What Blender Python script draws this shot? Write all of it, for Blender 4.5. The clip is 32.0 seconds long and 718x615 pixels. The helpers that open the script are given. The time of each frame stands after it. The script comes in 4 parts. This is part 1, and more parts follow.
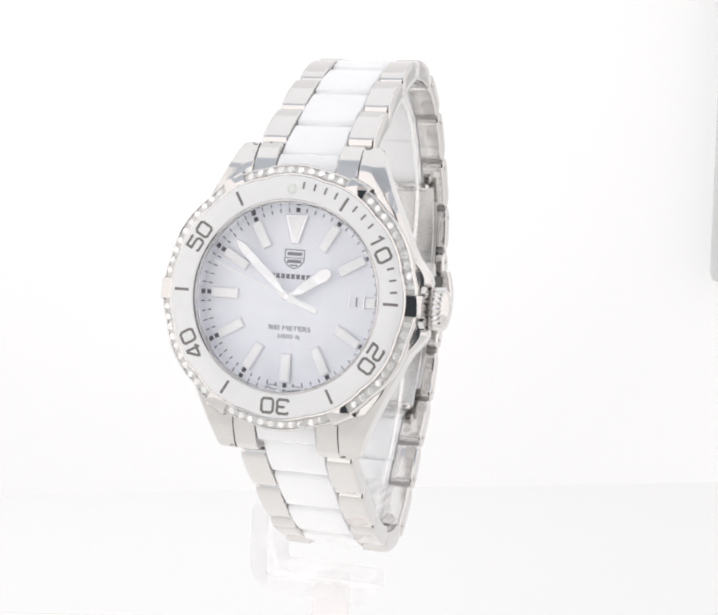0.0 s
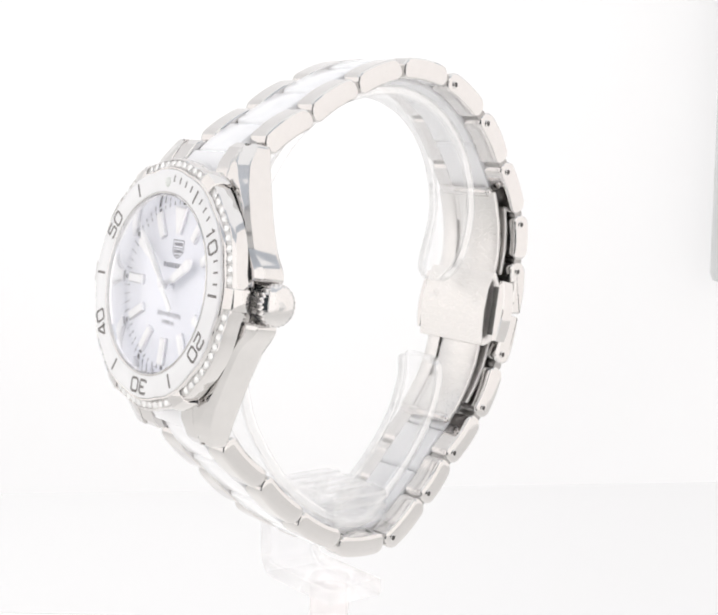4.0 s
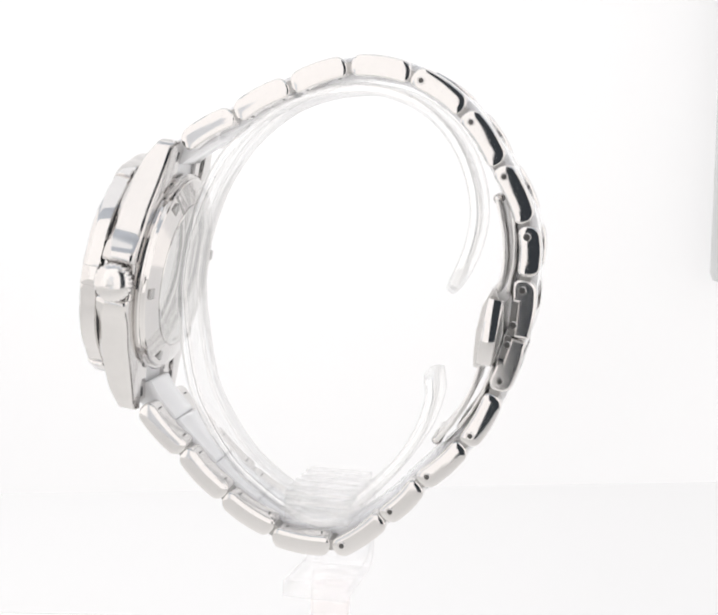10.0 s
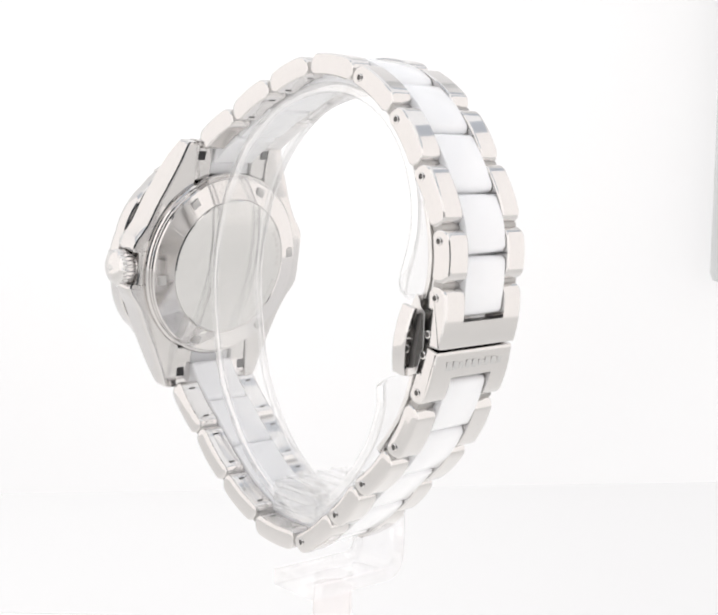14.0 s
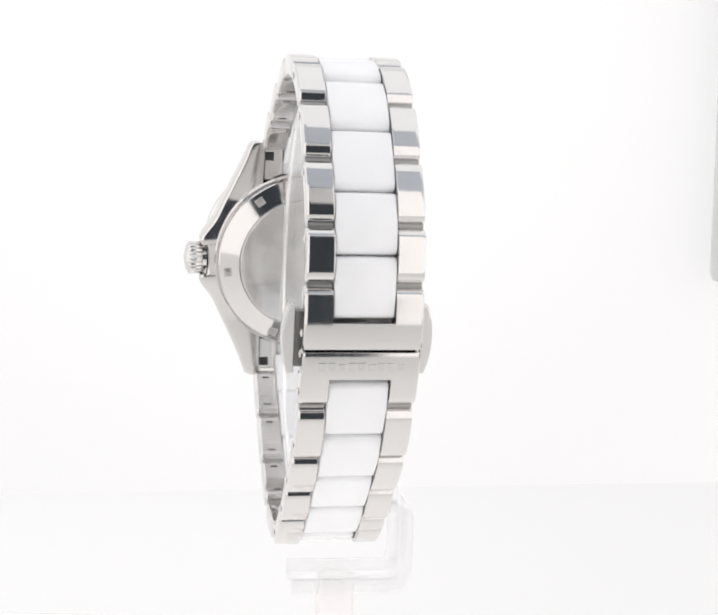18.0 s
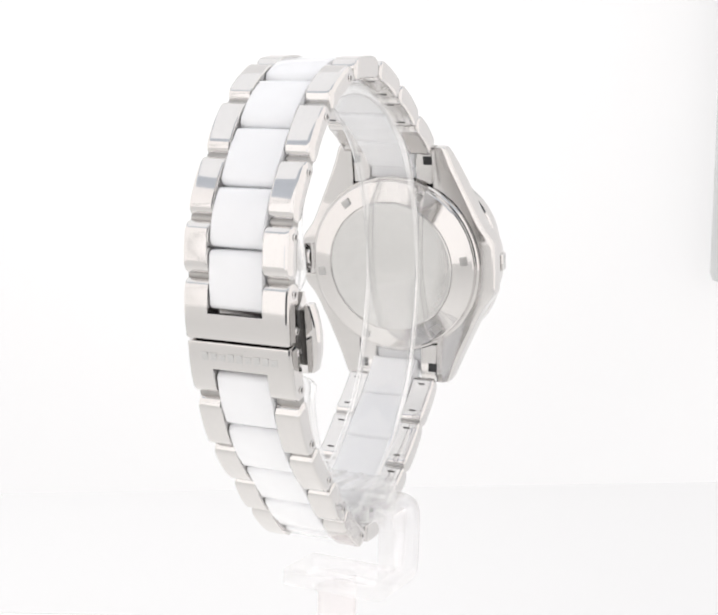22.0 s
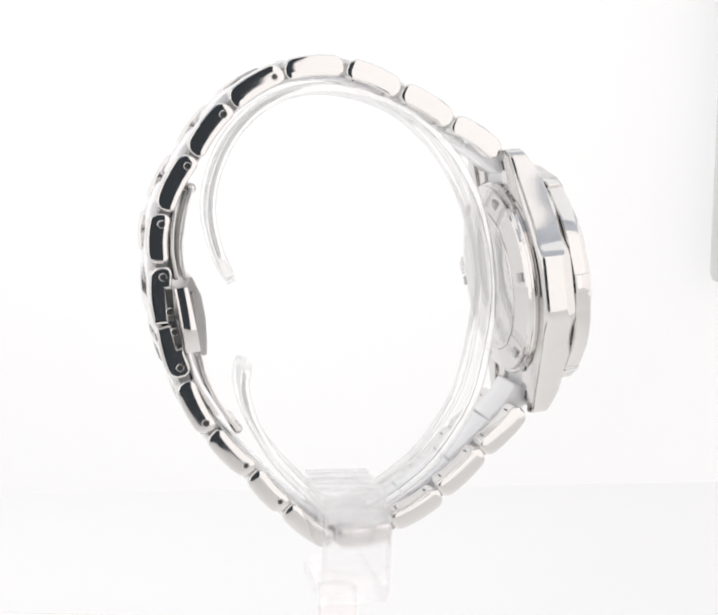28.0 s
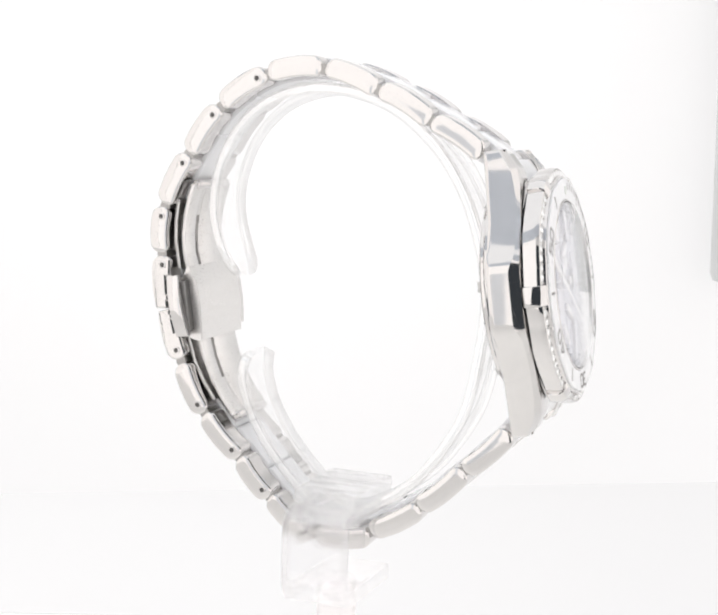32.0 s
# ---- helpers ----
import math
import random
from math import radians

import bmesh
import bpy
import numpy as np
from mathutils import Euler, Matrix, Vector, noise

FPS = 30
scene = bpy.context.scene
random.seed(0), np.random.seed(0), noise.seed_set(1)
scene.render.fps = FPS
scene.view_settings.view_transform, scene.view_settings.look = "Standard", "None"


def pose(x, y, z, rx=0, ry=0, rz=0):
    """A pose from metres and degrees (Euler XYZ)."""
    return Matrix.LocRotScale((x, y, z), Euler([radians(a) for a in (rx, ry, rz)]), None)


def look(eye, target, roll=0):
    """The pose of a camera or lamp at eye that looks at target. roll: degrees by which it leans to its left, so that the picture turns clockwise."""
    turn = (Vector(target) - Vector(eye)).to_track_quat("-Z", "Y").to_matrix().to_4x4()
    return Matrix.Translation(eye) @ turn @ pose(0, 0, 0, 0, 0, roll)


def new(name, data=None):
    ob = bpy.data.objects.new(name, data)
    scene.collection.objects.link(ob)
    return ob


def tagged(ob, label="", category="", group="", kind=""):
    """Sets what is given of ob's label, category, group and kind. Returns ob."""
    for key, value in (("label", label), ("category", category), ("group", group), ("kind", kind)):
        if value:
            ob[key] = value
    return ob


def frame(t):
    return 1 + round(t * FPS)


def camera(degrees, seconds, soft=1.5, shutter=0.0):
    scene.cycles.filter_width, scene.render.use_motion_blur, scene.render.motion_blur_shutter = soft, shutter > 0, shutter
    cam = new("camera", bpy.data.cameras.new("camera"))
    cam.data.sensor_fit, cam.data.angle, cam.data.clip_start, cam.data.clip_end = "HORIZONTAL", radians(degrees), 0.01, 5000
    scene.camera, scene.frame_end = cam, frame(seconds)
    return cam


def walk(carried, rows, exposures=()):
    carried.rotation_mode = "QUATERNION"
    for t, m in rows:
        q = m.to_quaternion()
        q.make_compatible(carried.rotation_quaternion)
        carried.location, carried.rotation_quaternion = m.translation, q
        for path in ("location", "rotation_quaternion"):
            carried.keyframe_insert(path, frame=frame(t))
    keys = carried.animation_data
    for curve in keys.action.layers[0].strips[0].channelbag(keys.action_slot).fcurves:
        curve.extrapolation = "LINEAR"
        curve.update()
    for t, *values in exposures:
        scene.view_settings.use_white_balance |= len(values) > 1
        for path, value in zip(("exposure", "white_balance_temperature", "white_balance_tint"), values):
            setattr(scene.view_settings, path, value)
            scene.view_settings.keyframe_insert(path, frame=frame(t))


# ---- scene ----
# One unit of the watch's own drawing is 0.2206 mm; its bezel is 36 mm across.
U = 0.0002206
EYE = 0.105
LIFT = 0.0002
TURN = [(t, -13.74 - (8.5174 * t + 0.0023 * t * t)) for t in (0, 4, 8, 12, 16, 20, 24, 28, 32)]
SKEW, STAND_SKEW = -2.4, -5.0  # the watch sits slightly askew on its stand

cam = camera(30.209, 32.0, soft=2.3)
yaw, pitch = radians(0.7284), radians(-7.5642)
eye = Vector((0, -0.215, EYE))
view = Vector((math.sin(yaw) * math.cos(pitch), math.cos(yaw) * math.cos(pitch), math.sin(pitch)))
walk(cam, [(0, look(eye, eye + view, 1.8066)), (32, look(eye, eye + view, 1.8066))])

# ---- world and light ----
world = bpy.data.worlds.new("room")
scene.world = world
world.use_nodes = True
world.node_tree.nodes["Background"].inputs[0].default_value = (0.46, 0.52, 0.60, 1)
world.node_tree.nodes["Background"].inputs[1].default_value = 0.11
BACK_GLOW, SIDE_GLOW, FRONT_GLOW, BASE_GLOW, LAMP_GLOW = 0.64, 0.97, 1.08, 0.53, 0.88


# ---- materials ----
def material(name, colour, rough=0.4, metal=0.0, grain=0.0, scale=600.0, bump=0.0, bump_scale=4000.0, rough_var=0.0, stretch=(1, 1, 1)):
    """A procedural surface: base colour with two scales of variation, uneven gloss and fine relief."""
    m = bpy.data.materials.new(name)
    m.use_nodes = True
    nt = m.node_tree
    b = nt.nodes["Principled BSDF"]
    b.inputs["Roughness"].default_value = rough
    b.inputs["Metallic"].default_value = metal
    co = nt.nodes.new("ShaderNodeTexCoord")
    mp = nt.nodes.new("ShaderNodeMapping")
    mp.inputs["Scale"].default_value = stretch
    nt.links.new(co.outputs["Object"], mp.inputs["Vector"])
    n1 = nt.nodes.new("ShaderNodeTexNoise")
    n1.inputs["Scale"].default_value = scale
    n1.inputs["Detail"].default_value = 4
    nt.links.new(mp.outputs[0], n1.inputs["Vector"])
    n2 = nt.nodes.new("ShaderNodeTexNoise")
    n2.inputs["Scale"].default_value = bump_scale
    n2.inputs["Detail"].default_value = 3
    nt.links.new(mp.outputs[0], n2.inputs["Vector"])
    ramp = nt.nodes.new("ShaderNodeMapRange")
    ramp.inputs["From Min"].default_value, ramp.inputs["From Max"].default_value = 0.3, 0.7
    ramp.inputs["To Min"].default_value, ramp.inputs["To Max"].default_value = 1 - grain, 1 + grain * 0.4
    nt.links.new(n1.outputs["Fac"], ramp.inputs["Value"])
    mul = nt.nodes.new("ShaderNodeVectorMath")
    mul.operation = "SCALE"
    mul.inputs[0].default_value = colour
    nt.links.new(ramp.outputs[0], mul.inputs["Scale"])
    nt.links.new(mul.outputs[0], b.inputs["Base Color"])
    if rough_var:
        rr = nt.nodes.new("ShaderNodeMapRange")
        rr.inputs["From Min"].default_value, rr.inputs["From Max"].default_value = 0.3, 0.7
        rr.inputs["To Min"].default_value, rr.inputs["To Max"].default_value = max(0.0, rough - rough_var), rough + rough_var
        nt.links.new(n2.outputs["Fac"], rr.inputs["Value"])
        nt.links.new(rr.outputs[0], b.inputs["Roughness"])
    if bump:
        bp = nt.nodes.new("ShaderNodeBump")
        bp.inputs["Strength"].default_value = bump
        bp.inputs["Distance"].default_value = 0.00005
        nt.links.new(n2.outputs["Fac"], bp.inputs["Height"])
        nt.links.new(bp.outputs[0], b.inputs["Normal"])
    return m


def clear(name, tint, ior, bend, rough=0.0, shine=0.015, rim=0.9, haze=0.0):
    """Clear stuff: light that goes straight through, a share that is bent on its way, and a Fresnel gloss."""
    m = bpy.data.materials.new(name)
    m.use_nodes = True
    nt = m.node_tree
    nt.nodes.remove(nt.nodes["Principled BSDF"])
    out = nt.nodes["Material Output"]
    straight = nt.nodes.new("ShaderNodeBsdfTransparent")
    straight.inputs["Color"].default_value = (*tint, 1)
    gloss = nt.nodes.new("ShaderNodeBsdfGlossy")
    gloss.inputs["Roughness"].default_value = rough
    gloss.inputs["Color"].default_value = (0.98, 0.98, 0.98, 1)
    edge = nt.nodes.new("ShaderNodeLayerWeight")
    steep = nt.nodes.new("ShaderNodeMath")
    steep.operation = "POWER"
    steep.inputs[1].default_value = 4.0
    nt.links.new(edge.outputs["Facing"], steep.inputs[0])
    fres = nt.nodes.new("ShaderNodeMath")
    fres.operation = "MULTIPLY_ADD"
    fres.inputs[1].default_value, fres.inputs[2].default_value = rim, shine
    nt.links.new(steep.outputs[0], fres.inputs[0])
    mix = nt.nodes.new("ShaderNodeMixShader")
    nt.links.new(fres.outputs[0], mix.inputs[0])
    body = straight
    if bend:
        bent = nt.nodes.new("ShaderNodeBsdfGlass")
        bent.inputs["IOR"].default_value = ior
        bent.inputs["Roughness"].default_value = rough
        bent.inputs["Color"].default_value = (*tint, 1)
        part_mix = nt.nodes.new("ShaderNodeMixShader")
        part_mix.inputs[0].default_value = bend
        nt.links.new(straight.outputs[0], part_mix.inputs[1])
        nt.links.new(bent.outputs[0], part_mix.inputs[2])
        body = part_mix
    # white share put in for the light that clear stuff gathers
    if haze:
        milk = nt.nodes.new("ShaderNodeBsdfTranslucent")
        milk.inputs["Color"].default_value = (0.99, 0.99, 0.99, 1)
        skin = nt.nodes.new("ShaderNodeBsdfDiffuse")
        skin.inputs["Color"].default_value = (0.99, 0.99, 0.99, 1)
        both = nt.nodes.new("ShaderNodeMixShader")
        nt.links.new(milk.outputs[0], both.inputs[1])
        nt.links.new(skin.outputs[0], both.inputs[2])
        milk_mix = nt.nodes.new("ShaderNodeMixShader")
        milk_mix.inputs[0].default_value = haze
        nt.links.new(body.outputs[0], milk_mix.inputs[1])
        nt.links.new(both.outputs[0], milk_mix.inputs[2])
        body = milk_mix
    nt.links.new(body.outputs[0], mix.inputs[1])
    nt.links.new(gloss.outputs[0], mix.inputs[2])
    nt.links.new(mix.outputs[0], out.inputs["Surface"])
    return m


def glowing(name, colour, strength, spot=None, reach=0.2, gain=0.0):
    """A white plastic diffuser sheet with glow put in, strongest round a chosen spot."""
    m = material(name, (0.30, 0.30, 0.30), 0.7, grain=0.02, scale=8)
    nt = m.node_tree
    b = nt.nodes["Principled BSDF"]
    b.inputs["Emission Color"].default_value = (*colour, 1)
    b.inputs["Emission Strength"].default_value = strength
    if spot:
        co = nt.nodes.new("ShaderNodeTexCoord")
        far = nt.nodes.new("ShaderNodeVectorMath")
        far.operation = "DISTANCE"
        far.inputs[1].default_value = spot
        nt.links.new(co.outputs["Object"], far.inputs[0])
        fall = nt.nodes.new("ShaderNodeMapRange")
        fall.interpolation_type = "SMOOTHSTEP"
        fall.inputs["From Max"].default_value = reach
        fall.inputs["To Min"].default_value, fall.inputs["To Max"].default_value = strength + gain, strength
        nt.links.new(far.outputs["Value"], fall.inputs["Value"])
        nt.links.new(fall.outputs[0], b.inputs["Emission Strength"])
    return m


STEEL = material("polished steel", (0.70, 0.684, 0.674), 0.07, 1.0, 0.012, 900, rough_var=0.015, bump_scale=3000)
BACK_STEEL = material("fine satin back steel", (0.72, 0.715, 0.705), 0.12, 1.0, 0.03, 500, 0.0, 7000, 0.03)
CROWN_STEEL = material("softly polished steel", (0.72, 0.705, 0.695), 0.15, 1.0, 0.02, 900)
BRUSHED = material("brushed steel", (0.69, 0.675, 0.664), 0.1, 1.0, 0.015, 700, 0.004, 9000, 0.025, (0.12, 1, 1))
SATIN = material("satin steel", (0.64, 0.635, 0.63), 0.24, 1.0, 0.04, 500, 0.0, 7000, 0.05)
CERAMIC = material("white ceramic", (0.91, 0.917, 0.935), 0.09, 0.0, 0.012, 300, rough_var=0.03)
INSERT = material("white bezel enamel", (0.84, 0.845, 0.855), 0.12, 0.0, 0.03, 250)
PEARL = material("mother of pearl", (0.925, 0.943, 0.995), 0.22, 0.0, 0.06, 160, bump=0.03, bump_scale=1500)
FLANGE = material("silvered flange", (0.93, 0.93, 0.95), 0.05, 1.0, 0.02, 300)
RHODIUM = material("bright rhodium", (0.88, 0.88, 0.89), 0.3, 1.0, 0.03, 900)
LUME = material("white lume", (0.97, 0.975, 0.97), 0.4, 0.0, 0.03, 1200)
GREENISH = material("pale green lume", (0.76, 0.79, 0.76), 0.4, 0.0, 0.03, 1200)
PRINT = material("grey print", (0.20, 0.19, 0.185), 0.5, 0.0, 0.15, 1500)
PRINT_SOFT = material("soft grey print", (0.25, 0.25, 0.28), 0.5, 0.0, 0.15, 1500)
INK = material("dial ink", (0.09, 0.09, 0.11), 0.45, 0.0, 0.15, 1500)
DARK = material("shaded recess", (0.03, 0.03, 0.032), 0.4, 0.3, 0.2, 900)
GAP_BLACK = material("black of the bezel gap", (0.02, 0.02, 0.022), 0.5, 0.0, 0.2, 900)
GLASS = clear("sapphire crystal", (0.995, 0.995, 1.0), 1.25, 0.0)
SEAT_STEEL = material("dull stone channel", (0.70, 0.695, 0.685), 0.45, 0.35, 0.06, 900)
STONE = material("clear stone", (0.95, 0.955, 0.95), 0.06, 0.3, 0.05, 900)
ACRYLIC = clear("clear acrylic", (1.0, 1.0, 1.0), 1.1, 0.04, 0.03, 0.05, 0.08, 0.05)
ACRYLIC_EDGE = clear("cut acrylic edge", (1.0, 1.0, 1.0), 1.18, 0.22, 0.08, 0.14, 0.2, 0.10)
# white haze and gloss put in for the glints along rounded edges
ACRYLIC_BEAD = clear("acrylic arris whitened for glints", (1.0, 1.0, 1.0), 1.2, 0.16, 0.1, 0.34, 0.14, 0.28)
FOOT_CLEAR = clear("clear bent acrylic", (0.984, 0.982, 0.985), 1.3, 0.3, 0.02, 0.04, 0.3, 0.02)
FOOT_EDGE = clear("cut edge of bent acrylic", (0.935, 0.932, 0.938), 1.35, 0.4, 0.05, 0.2, 0.3, 0.08)
MILKY = clear("milky acrylic", (1.0, 1.0, 1.0), 1.15, 0.2, 0.06, 0.12, 0.15, 0.12)
FROST = clear("frosted acrylic", (0.985, 0.965, 0.965), 1.15, 0.3, 0.25, 0.04, 0.3, 0.2)
CARD = material("white card", (0.72, 0.71, 0.70), 0.7, 0.0, 0.03, 15, 0.05, 900)
ROOF_CLOTH = material("pale grey roof cloth", (0.58, 0.63, 0.70), 0.8, 0.0, 0.1, 20)
HOUSING = material("grey lamp housing", (0.66, 0.67, 0.67), 0.6, 0.0, 0.05, 40)
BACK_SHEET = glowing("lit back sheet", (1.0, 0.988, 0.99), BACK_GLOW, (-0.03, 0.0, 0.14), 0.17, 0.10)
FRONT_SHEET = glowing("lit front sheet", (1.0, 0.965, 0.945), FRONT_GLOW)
# glow added to the floor so it comes up to the back sheet
FLOOR_SHEET = glowing("floor sheet with added glow", (1.0, 0.988, 0.99), 0.565, (-0.07, 0.05, 0.0), 0.24, 0.06)
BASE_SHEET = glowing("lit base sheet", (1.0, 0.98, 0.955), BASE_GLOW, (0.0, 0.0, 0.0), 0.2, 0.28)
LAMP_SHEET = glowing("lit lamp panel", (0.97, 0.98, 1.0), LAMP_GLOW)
REFLECTION_GREY = material("pale grey reflection panel", (0.86, 0.89, 0.93), 0.8, 0.0, 0.08, 25)
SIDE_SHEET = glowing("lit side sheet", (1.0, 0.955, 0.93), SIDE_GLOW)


# ---- building helpers ----
def finish(name, bm, mat, parent=None, label="", scale=U, smooth=32):
    bmesh.ops.recalc_face_normals(bm, faces=bm.faces)
    me = bpy.data.meshes.new(name)
    bm.to_mesh(me)
    bm.free()
    if scale != 1:
        me.transform(Matrix.Scale(scale, 4))
    me.materials.append(mat)
    for p in me.polygons:
        p.use_smooth = True
    me.set_sharp_from_angle(angle=radians(smooth))
    ob = new(name, me)
    ob.parent = parent
    if label:
        tagged(ob, label)
    return ob


def part(name, bm, mat, parent, label="", smooth=32):
    return finish(name, bm, mat, parent, label, U, smooth)


def again(ob, parent, m):
    """Another part on the same mesh, at m in its parent's space."""
    o = new(ob.name.split(".")[0], ob.data)
    o.parent = parent
    o.matrix_basis = m
    return o


def many(ob, parent, angles):
    """The part once at each clock angle in degrees."""
    for i, a in enumerate(angles):
        if i == 0:
            ob.matrix_basis = pose(0, 0, 0, 0, 0, -a)
        else:
            again(ob, parent, pose(0, 0, 0, 0, 0, -a))


def inset(poly, d):
    """The polygon moved inwards by d (counter-clockwise polygon)."""
    out, n = [], len(poly)
    for i in range(n):
        a, b, c = Vector(poly[i - 1]), Vector(poly[i]), Vector(poly[(i + 1) % n])
        e1, e2 = (b - a), (c - b)
        n1, n2 = Vector((-e1.y, e1.x)).normalized(), Vector((-e2.y, e2.x)).normalized()
        m = (n1 + n2)
        m = m.normalized() / max(0.5, m.normalized().dot(n1)) if m.length > 1e-6 else n1
        out.append(tuple(b + m * d))
    return out


def area(poly):
    return sum(poly[i - 1][0] * p[1] - p[0] * poly[i - 1][1] for i, p in enumerate(poly)) / 2


def loft(bm, rings, closed=True):
    """Skin a list of rings of points; caps both ends."""
    vs = [[bm.verts.new(p) for p in r] for r in rings]
    n = len(vs[0])
    for a, b in zip(vs, vs[1:]):
        for i in range(n):
            bm.faces.new((a[i], a[(i + 1) % n], b[(i + 1) % n], b[i]))
    if closed:
        bm.faces.new(vs[0][::-1])
        bm.faces.new(vs[-1])
    return vs


def prism(bm, poly, x0, x1, b0=1.0, b1=1.0):
    """A polygon in (y, z) drawn out from x0 to x1, its edges eased by b0 and b1."""
    if area(poly) < 0:
        poly = poly[::-1]
    rings = []
    if b0:
        rings += [[(x0, *p) for p in inset(poly, b0)], [(x0 + 0.35 * b0, *p) for p in inset(poly, b0 * 0.3)]]
        rings += [[(x0 + b0, *p) for p in poly]]
    else:
        rings += [[(x0, *p) for p in poly]]
    if b1:
        rings += [[(x1 - b1, *p) for p in poly]]
        rings += [[(x1 - 0.35 * b1, *p) for p in inset(poly, b1 * 0.3)], [(x1, *p) for p in inset(poly, b1)]]
    else:
        rings += [[(x1, *p) for p in poly]]
    loft(bm, rings)


def domed_prism(bm, poly, x0, x1, side):
    """Like prism, but its outer flank (towards side) swells softly from a rounded edge to its middle."""
    if area(poly) < 0:
        poly = poly[::-1]
    inner, outer = (x0, x1) if side > 0 else (x1, x0)
    rings = [[(inner, *p) for p in inset(poly, 1.0)], [(inner + side * 0.35, *p) for p in inset(poly, 0.3)], [(inner + side * 1.0, *p) for p in poly]]
    for d, e in ((0.0, 2.9), (0.0, 1.9), (0.35, 0.95), (1.0, 0.45), (1.9, 0.24), (3.2, 0.09), (4.6, 0.0)):
        rings.append([(outer - side * e, *p) for p in inset(poly, d)])
    loft(bm, rings)


def bar_outline(a, b, r, ra, rb, bulge=0.0, n=6, m=7):
    """Outline in (y, z) of a bar from a to b (its end tips), half as thick as r, corners rounded by ra and rb, bowed outwards by bulge."""
    a, b = Vector(a), Vector(b)
    d = (b - a).normalized()
    q = Vector((-d.y, d.x))
    length = (b - a).length
    pts = []

    def corner(cx, cy, rad, start):
        if rad <= 0.01:
            pts.append((cx, cy))
            return
        for i in range(n + 1):
            an = start + math.pi / 2 * i / n
            pts.append((cx + rad * math.cos(an), cy + rad * math.sin(an)))

    corner(length - rb, -r + rb, rb, -math.pi / 2)
    corner(length - rb, r - rb, rb, 0)
    for i in range(1, m):
        pts.append((length - rb + (ra - length + rb) * i / m, r))
    corner(ra, r - ra, ra, math.pi / 2)
    corner(ra, -r + ra, ra, math.pi)
    for i in range(1, m):
        pts.append((ra + (length - ra - rb) * i / m, -r))
    out = []
    for x, y in pts:
        t = min(1, max(0, x / length))
        out.append(tuple(a + d * x + q * (y + bulge * (1 - (2 * t - 1) ** 2))))
    return out


def curve(pts, n):
    """A smooth line through the points."""
    out = []
    for i in range(len(pts) - 1):
        p0, p1, p2, p3 = (Vector(pts[max(0, min(len(pts) - 1, i + k))]) for k in (-1, 0, 1, 2))
        for j in range(n):
            t = j / n
            out.append(0.5 * ((2 * p1) + (p2 - p0) * t + (2 * p0 - 5 * p1 + 4 * p2 - p3) * t * t + (3 * p1 - p0 - 3 * p2 + p3) * t ** 3))
    out.append(Vector(pts[-1]))
    return out


def lathe(bm, profile, n=96, shape=None):
    """Turn (radius, height) round the third axis; shape(angle, radius) may change the radius."""
    rings = []
    for i in range(n):
        a = 2 * math.pi * i / n
        row = []
        for r, w in profile:
            rr = shape(a, r) if shape else r
            row.append(bm.verts.new((rr * math.sin(a), rr * math.cos(a), w)))
        rings.append(row)
    for i in range(n):
        p, q = rings[i], rings[(i + 1) % n]
        for j in range(len(profile) - 1):
            bm.faces.new((p[j], p[j + 1], q[j + 1], q[j]))
    return rings


def disc(bm, r, w0, w1, n=96):
    loft(bm, [[(r * math.sin(2 * math.pi * i / n), r * math.cos(2 * math.pi * i / n), w) for i in range(n)] for w in (w0, w1)])


def box(bm, x0, x1, y0, y1, z0, z1, ease=0.0):
    v = [bm.verts.new(p) for p in ((x0, y0, z0), (x1, y0, z0), (x1, y1, z0), (x0, y1, z0), (x0, y0, z1), (x1, y0, z1), (x1, y1, z1), (x0, y1, z1))]
    fs = [bm.faces.new([v[i] for i in q]) for q in ((0, 3, 2, 1), (4, 5, 6, 7), (0, 1, 5, 4), (1, 2, 6, 5), (2, 3, 7, 6), (3, 0, 4, 7))]
    if ease:
        es = list({e for f in fs for e in f.edges})
        bmesh.ops.bevel(bm, geom=es, offset=ease, segments=2, profile=0.5, affect="EDGES")


def plate(bm, poly, w0, w1, ease=0.0):
    """A polygon in the dial's plane, from w0 up to w1, its upper edge eased."""
    if area(poly) < 0:
        poly = poly[::-1]
    rings = [[(*p, w0) for p in poly]]
    if ease:
        rings += [[(*p, w1 - ease) for p in poly], [(*p, w1) for p in inset(poly, ease)]]
    else:
        rings += [[(*p, w1) for p in poly]]
    loft(bm, rings)


def rect(u, v0, v1):
    return [(-u, v0), (u, v0), (u, v1), (-u, v1)]


def lettering(name, text, size, mat, parent, m, label="", thick=0.15, wide=1.0, bold=0.0):
    """Words in the built-in font as a thin mesh; size and thick in drawing units."""
    cu = bpy.data.curves.new(name, "FONT")
    cu.body, cu.size, cu.align_x, cu.align_y, cu.extrude, cu.resolution_u, cu.offset = text, size, "CENTER", "CENTER", thick, 4, bold
    tmp = new("tmp", cu)
    me = bpy.data.meshes.new_from_object(tmp.evaluated_get(bpy.context.evaluated_depsgraph_get()))
    bpy.data.objects.remove(tmp)
    me.transform(Matrix.Diagonal((wide * U, U, U, 1)))
    me.materials.clear()
    me.materials.append(mat)
    ob = new(name, me)
    ob.parent = parent
    ob.matrix_basis = m
    if label:
        tagged(ob, label)
    return ob


# ---- the light tent ----
def wall(name, x0, x1, y0, y1, z0, z1, mat, label, cat="wall", turn=None):
    bm = bmesh.new()
    box(bm, x0, x1, y0, y1, z0, z1)
    ob = finish(name, bm, mat, None, "", 1)
    tagged(ob, label, cat, kind="structure")
    if turn:
        ob.matrix_basis = turn
    return ob


